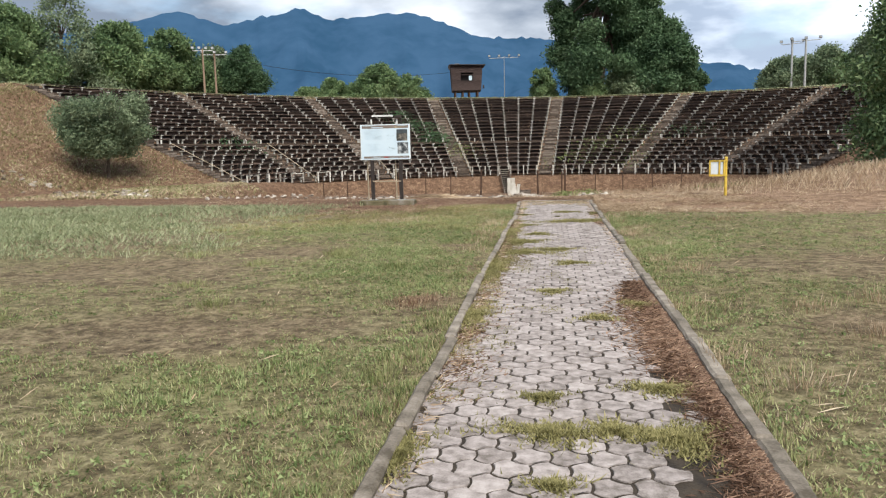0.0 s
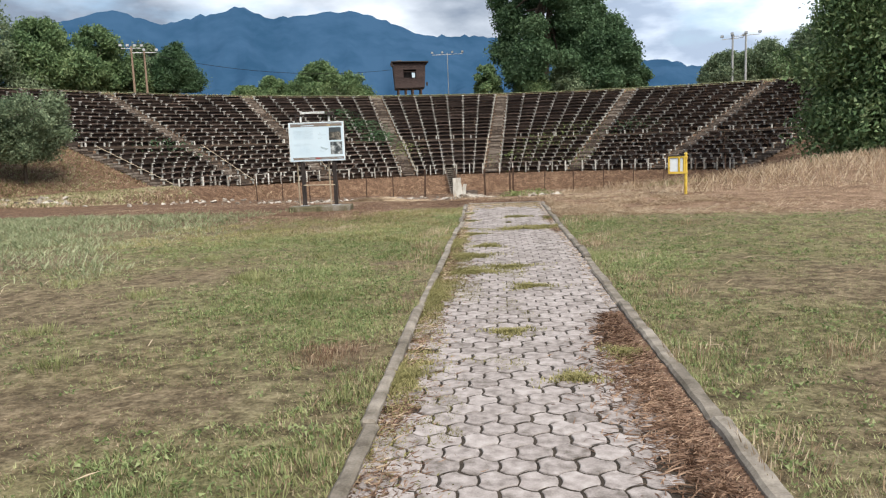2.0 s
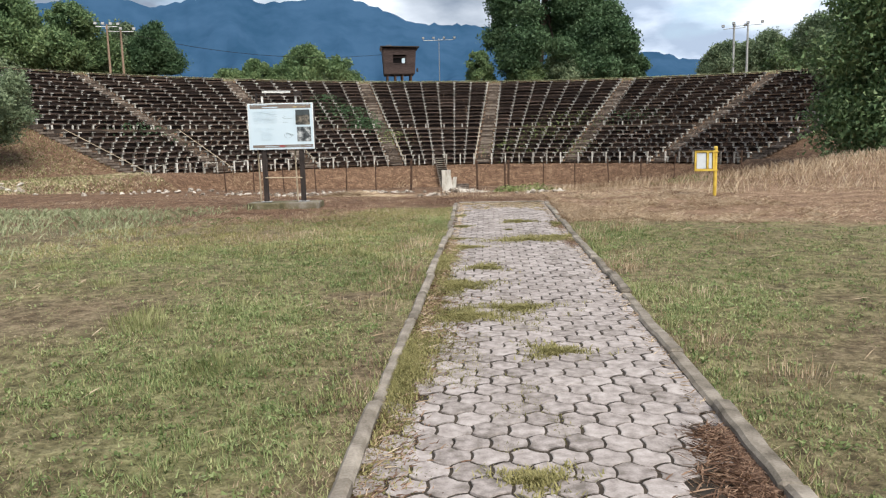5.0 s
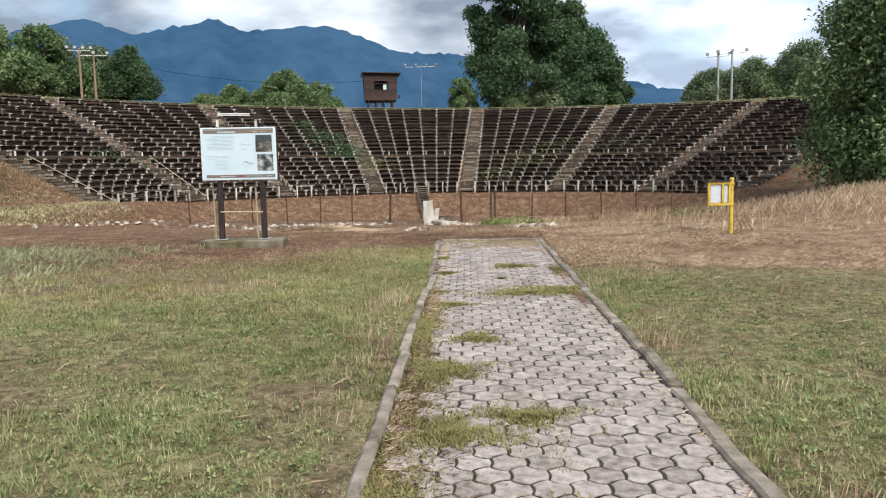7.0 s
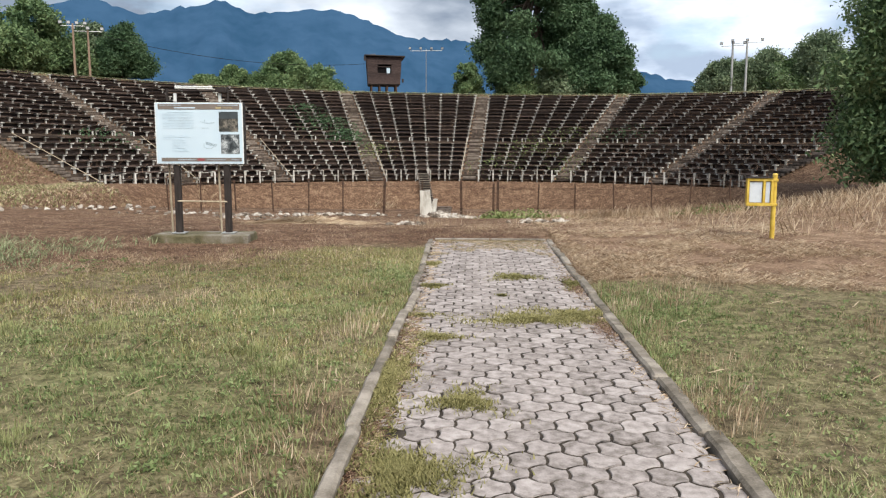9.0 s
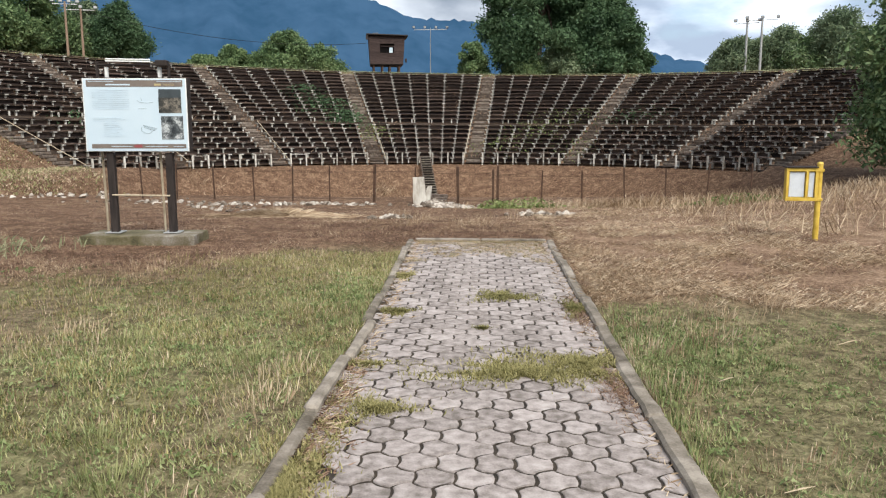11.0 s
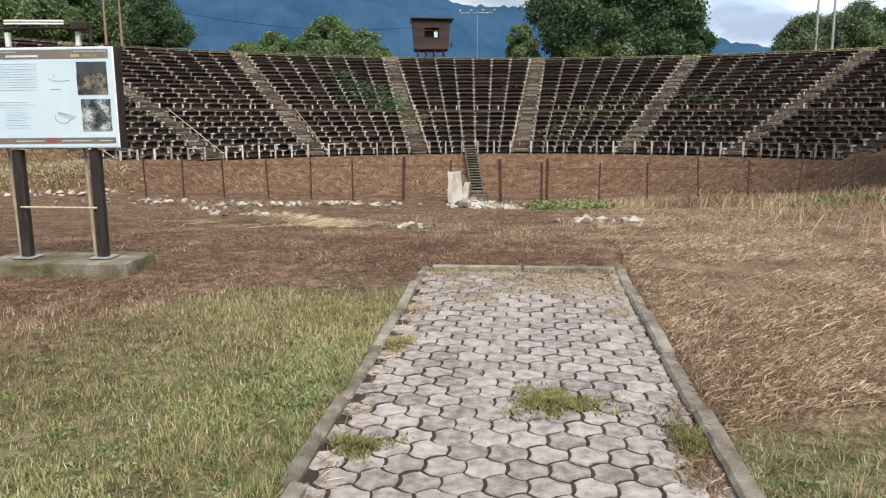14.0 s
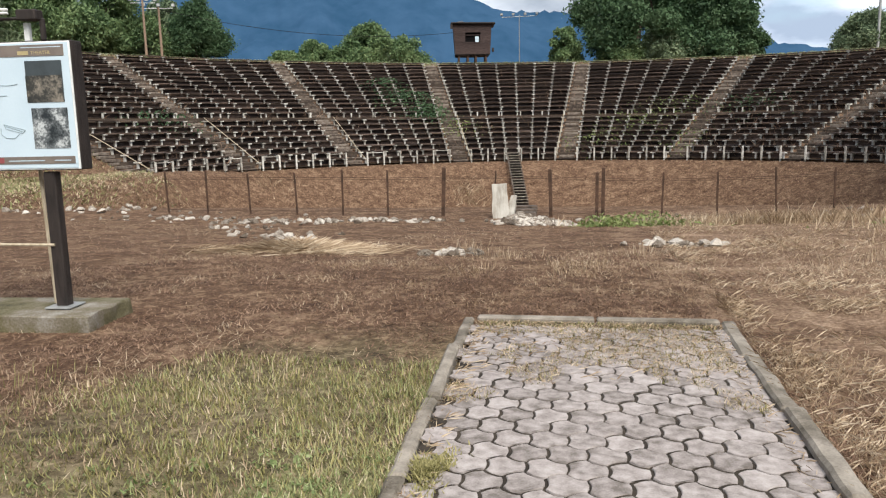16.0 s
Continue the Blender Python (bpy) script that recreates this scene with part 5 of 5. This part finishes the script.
blades("verge_weeds", x[mossy], y[mossy], np.full(mossy.sum(), 0.016), 0.0026, 0.03, M_MOSS, "low weeds between kerb and pavers", r, z=np.full(mossy.sum(), -0.008))
blades("verge_straw", x[~mossy], y[~mossy], np.full((~mossy).sum(), 0.015), 0.0018, 0.06, M_LITTER, "brown dead grass between kerb and pavers", r, z=np.full((~mossy).sum(), -0.006))
y = r.uniform(2.0, 8.2, 13000)
x = kerb_east(y) - 0.005 - np.abs(r.normal(0, 0.13, 13000)) * (1.2 + 0.5 * np.sin(y * 1.3))
blades("path_debris", x, y, np.full(13000, 0.014), 0.0022, 0.09, M_LITTER, "brown dry debris along the kerb", r, 0.002, z=np.zeros(13000))
y = np.concatenate([r.normal(15.0, 0.22, 1500), r.normal(17.0, 0.30, 1800)])
x = kerb_east(y) - 0.005 - np.abs(r.normal(0, 0.09, 3300))
blades("path_debris", x, y, np.full(3300, 0.013), 0.0020, 0.05, M_LITTER, "brown soil and litter against the kerb", r, 0.002, z=np.zeros(3300), bent=False)
mat_x, mat_y = r.uniform(-0.9, 0.88, 26000), 19.4 + 1.9 * r.random(26000)
held = clump(mat_x + 2, mat_y, 0.40) + 0.30 * clump(mat_x, mat_y, 0.12) + 0.30 * (mat_y - 20.6) + 0.12 * (np.abs(mat_x) > 0.55) > 0.66
mat_x, mat_y = mat_x[held], mat_y[held]
tan = r.random(len(mat_x)) < 0.62
blades("path_moss", mat_x[~tan], mat_y[~tan], np.full((~tan).sum(), 0.020), 0.0030, 0.025, M_MOSS, "yellowing moss and grass matted over the last pavers", r, z=np.full((~tan).sum(), -0.006), bent=False)
blades("path_moss", mat_x[tan], mat_y[tan], np.full(tan.sum(), 0.016), 0.0022, 0.05, M_STRAW, "straw caught in the moss on the last pavers", r, z=np.full(tan.sum(), -0.002), bent=False)
y = np.concatenate([r.uniform(-1, 21.3, 3000), 19.9 + 1.4 * r.random(500) ** 0.6])
inset = np.abs(r.normal(0, 0.05, 3000))
x = np.concatenate([np.where(r.random(3000) < 0.6, kerb_west(y[:3000]) + 0.09 + inset, kerb_east(y[:3000]) - 0.005 - inset), r.uniform(-0.9, 0.85, 500)])
blades("path_straw", x, y, np.full(len(x), 0.014), 0.0013, 0.08, M_STRAW, "dry straw blown over the pavers", r, 0.002, z=np.zeros(len(x)))


def tuft_of(x0, y0, n, spread, h, material, label, wide=0.0014):
    """A loose bunch of blades leaning out of one root."""
    ox, oy = r.normal(0, spread, n), r.normal(0, spread, n)
    x = x0 + ox
    x = np.where(np.abs(x) < 1.05, np.sign(x0) * 1.06, x) if abs(x0) > 1.05 else x
    return blades("grass_tuft", x, y0 + oy, np.full(n, h), wide, h * 0.32, material, label, r, a=np.arctan2(oy, ox) + r.normal(0, 0.5, n))


tuft_of(-1.38, 7.0, 350, 0.15, 0.04, M_STRAW, "patch of bleached dead grass beside the kerb")
tuft_of(-1.40, 7.0, 450, 0.17, 0.05, M_LITTER, "patch of reddish dead grass beside the kerb")
for k in range(12):
    tuft_of(-1.15 - abs(r.normal(0, 0.22)), r.uniform(10.8, 15.6), 50, 0.14, 0.06 + 0.05 * r.random(), M_STRAW, "tall dry grass tuft beside the kerb")
for k in range(30):
    tuft_of(-1.3 - 3.2 * r.random(), r.uniform(15.5, 19.8), 80, 0.20, 0.05 + 0.04 * r.random(), M_STRAW if k % 3 else M_MOSS, "yellowing grass tuft at the lawn edge")
for k in range(22):
    tuft_of(1.15 + 2.2 * r.random() ** 2, r.uniform(3.0, 17.5), 110, 0.15, 0.06 + 0.05 * r.random(), M_STRAW, "pale dry grass tuft beside the kerb")
for k in range(14):
    tuft_of(-4.5 + 9 * r.random(), r.uniform(21.8, 27.5), 60, 0.18, 0.08 + 0.08 * r.random(), M_STRAW, "pale dry grass tuft on brown earth")
for k in range(24):
    tuft_of(-1.1 - 4.5 * r.random(), r.uniform(2.5, 16), 160, 0.10, 0.08, M_GRASS, "thicker green grass tuft in the lawn")


def leafy(name, x0, y0, sx, sy, h, n, leaf, material, label, on=None):
    q = np.random.default_rng(int(abs(x0 * 31 + y0 * 7)))
    x, y = q.normal(x0, sx, n), q.normal(y0, sy, n)
    z = height(x, y) + q.random(n) * h * np.exp(-((x - x0) / sx / 1.8) ** 2 - ((y - y0) / sy / 1.8) ** 2)
    ob = new(name, leaves_of(name, np.stack([x, y, z], -1), np.tile([0, 0, 1.0], (n, 1)), leaf, material, q))
    return tagged(ob, label, "plants", kind="stuff")


leafy("weed_clump", 0.4, 30.4, 0.30, 0.2, 0.28, 330, 0.05, M_WEED, "leafy green weeds beside the rubble")
leafy("weed_clump", 1.2, 30.6, 0.5, 0.25, 0.30, 480, 0.05, M_WEED, "spreading green weeds in the ditch")
x, y = r.normal(3.4, 1.5, 2000), r.normal(30.9, 0.25, 2000)
blades("ditch_grass", x, y, np.full(2000, 0.24), 0.0028, 0.14, M_STRAW, "dry golden grass along the ditch", r)
leafy("weed_clump", 5.9, 28.8, 0.6, 0.3, 0.25, 700, 0.04, M_WEED, "green weeds among dry grass")
for th, rr, n, sp in ((-20.5, 33.5, 1100, 1.5), (-18.3, 30.5, 900, 1.0), (-22.5, 37.0, 400, 1.3), (27, 31.5, 260, 1.6), (-57, 29, 240, 1.4)):
    t = radians(th)
    leafy("ivy", CX + rr * math.sin(t), CY + rr * math.cos(t), sp, sp, 0.9, n, 0.12, M_LEAF, "green creeper grown over the benches")

# dead climbers and grass among the benches, thicker in the eastern blocks
th, rr = r.uniform(-1.15, 1.0, 9000), r.uniform(R_IN + 0.3, R_OUT, 9000)
keep = r.random(9000) < 0.22 + 0.5 * smooth(0.15, 0.6, th) + 0.35 * wobble(th * 12, rr, 0.7)
th, rr = th[keep], rr[keep]
bz0 = np.array([slope_z(b, a) for a, b in zip(th, rr)])
blades("dry_growth", CX + rr * np.sin(th), CY + rr * np.cos(th), np.full(len(th), 0.42), 0.010, 0.38, M_LITTER, "dead brown stems grown through the benches", r, z=bz0 + 0.05)
for th, rr, n, sp in ((12, 27.5, 420, 1.8), (16, 31.0, 420, 2.0), (8, 24.5, 260, 1.3), (21, 24.5, 220, 1.2), (-14, 27.0, 260, 1.2)):
    t = radians(th)
    leafy("ivy", CX + rr * math.sin(t), CY + rr * math.cos(t), sp, sp, 0.8, n, 0.09, M_WEED, "sparse green weeds among the benches")

# ---- pavers laid one by one near the end of the path, the rest joined ----
near = sorted(range(len(spots)), key=lambda k: abs(spots[k][1] - 17.6))[:300]
chosen = set(near)
for k in near:
    x, y, z, a, b, c = spots[k]
    part("paver", pavers[k % 5], None, path, at=pose(x, y, z, a, b, c))
vs, fs, base = [], [], 0
rest_mesh = []
for k, (x, y, z, a, b, c) in enumerate(spots):
    if k in chosen:
        continue
    me = pavers[k % 5]
    m = pose(x, y, z, a, b, c)
    vs += [(m @ v.co)[:] for v in me.vertices]
    fs += [[base + i for i in p.vertices] for p in me.polygons]
    base += len(me.vertices)
rest_me = bpy.data.meshes.new("pavers")
rest_me.from_pydata(vs, [], fs)
rest_me.materials.append(mat("paver_concrete_joined", [(0.25, (0.135, 0.114, 0.10)), (0.5, (0.275, 0.238, 0.222)), (0.75, (0.40, 0.355, 0.335))], 16, 0.9, bump=0.6, fine=110, island=0.22, dist=0.006))
part("pavers", rest_me, None, path)["kind"] = "stuff"
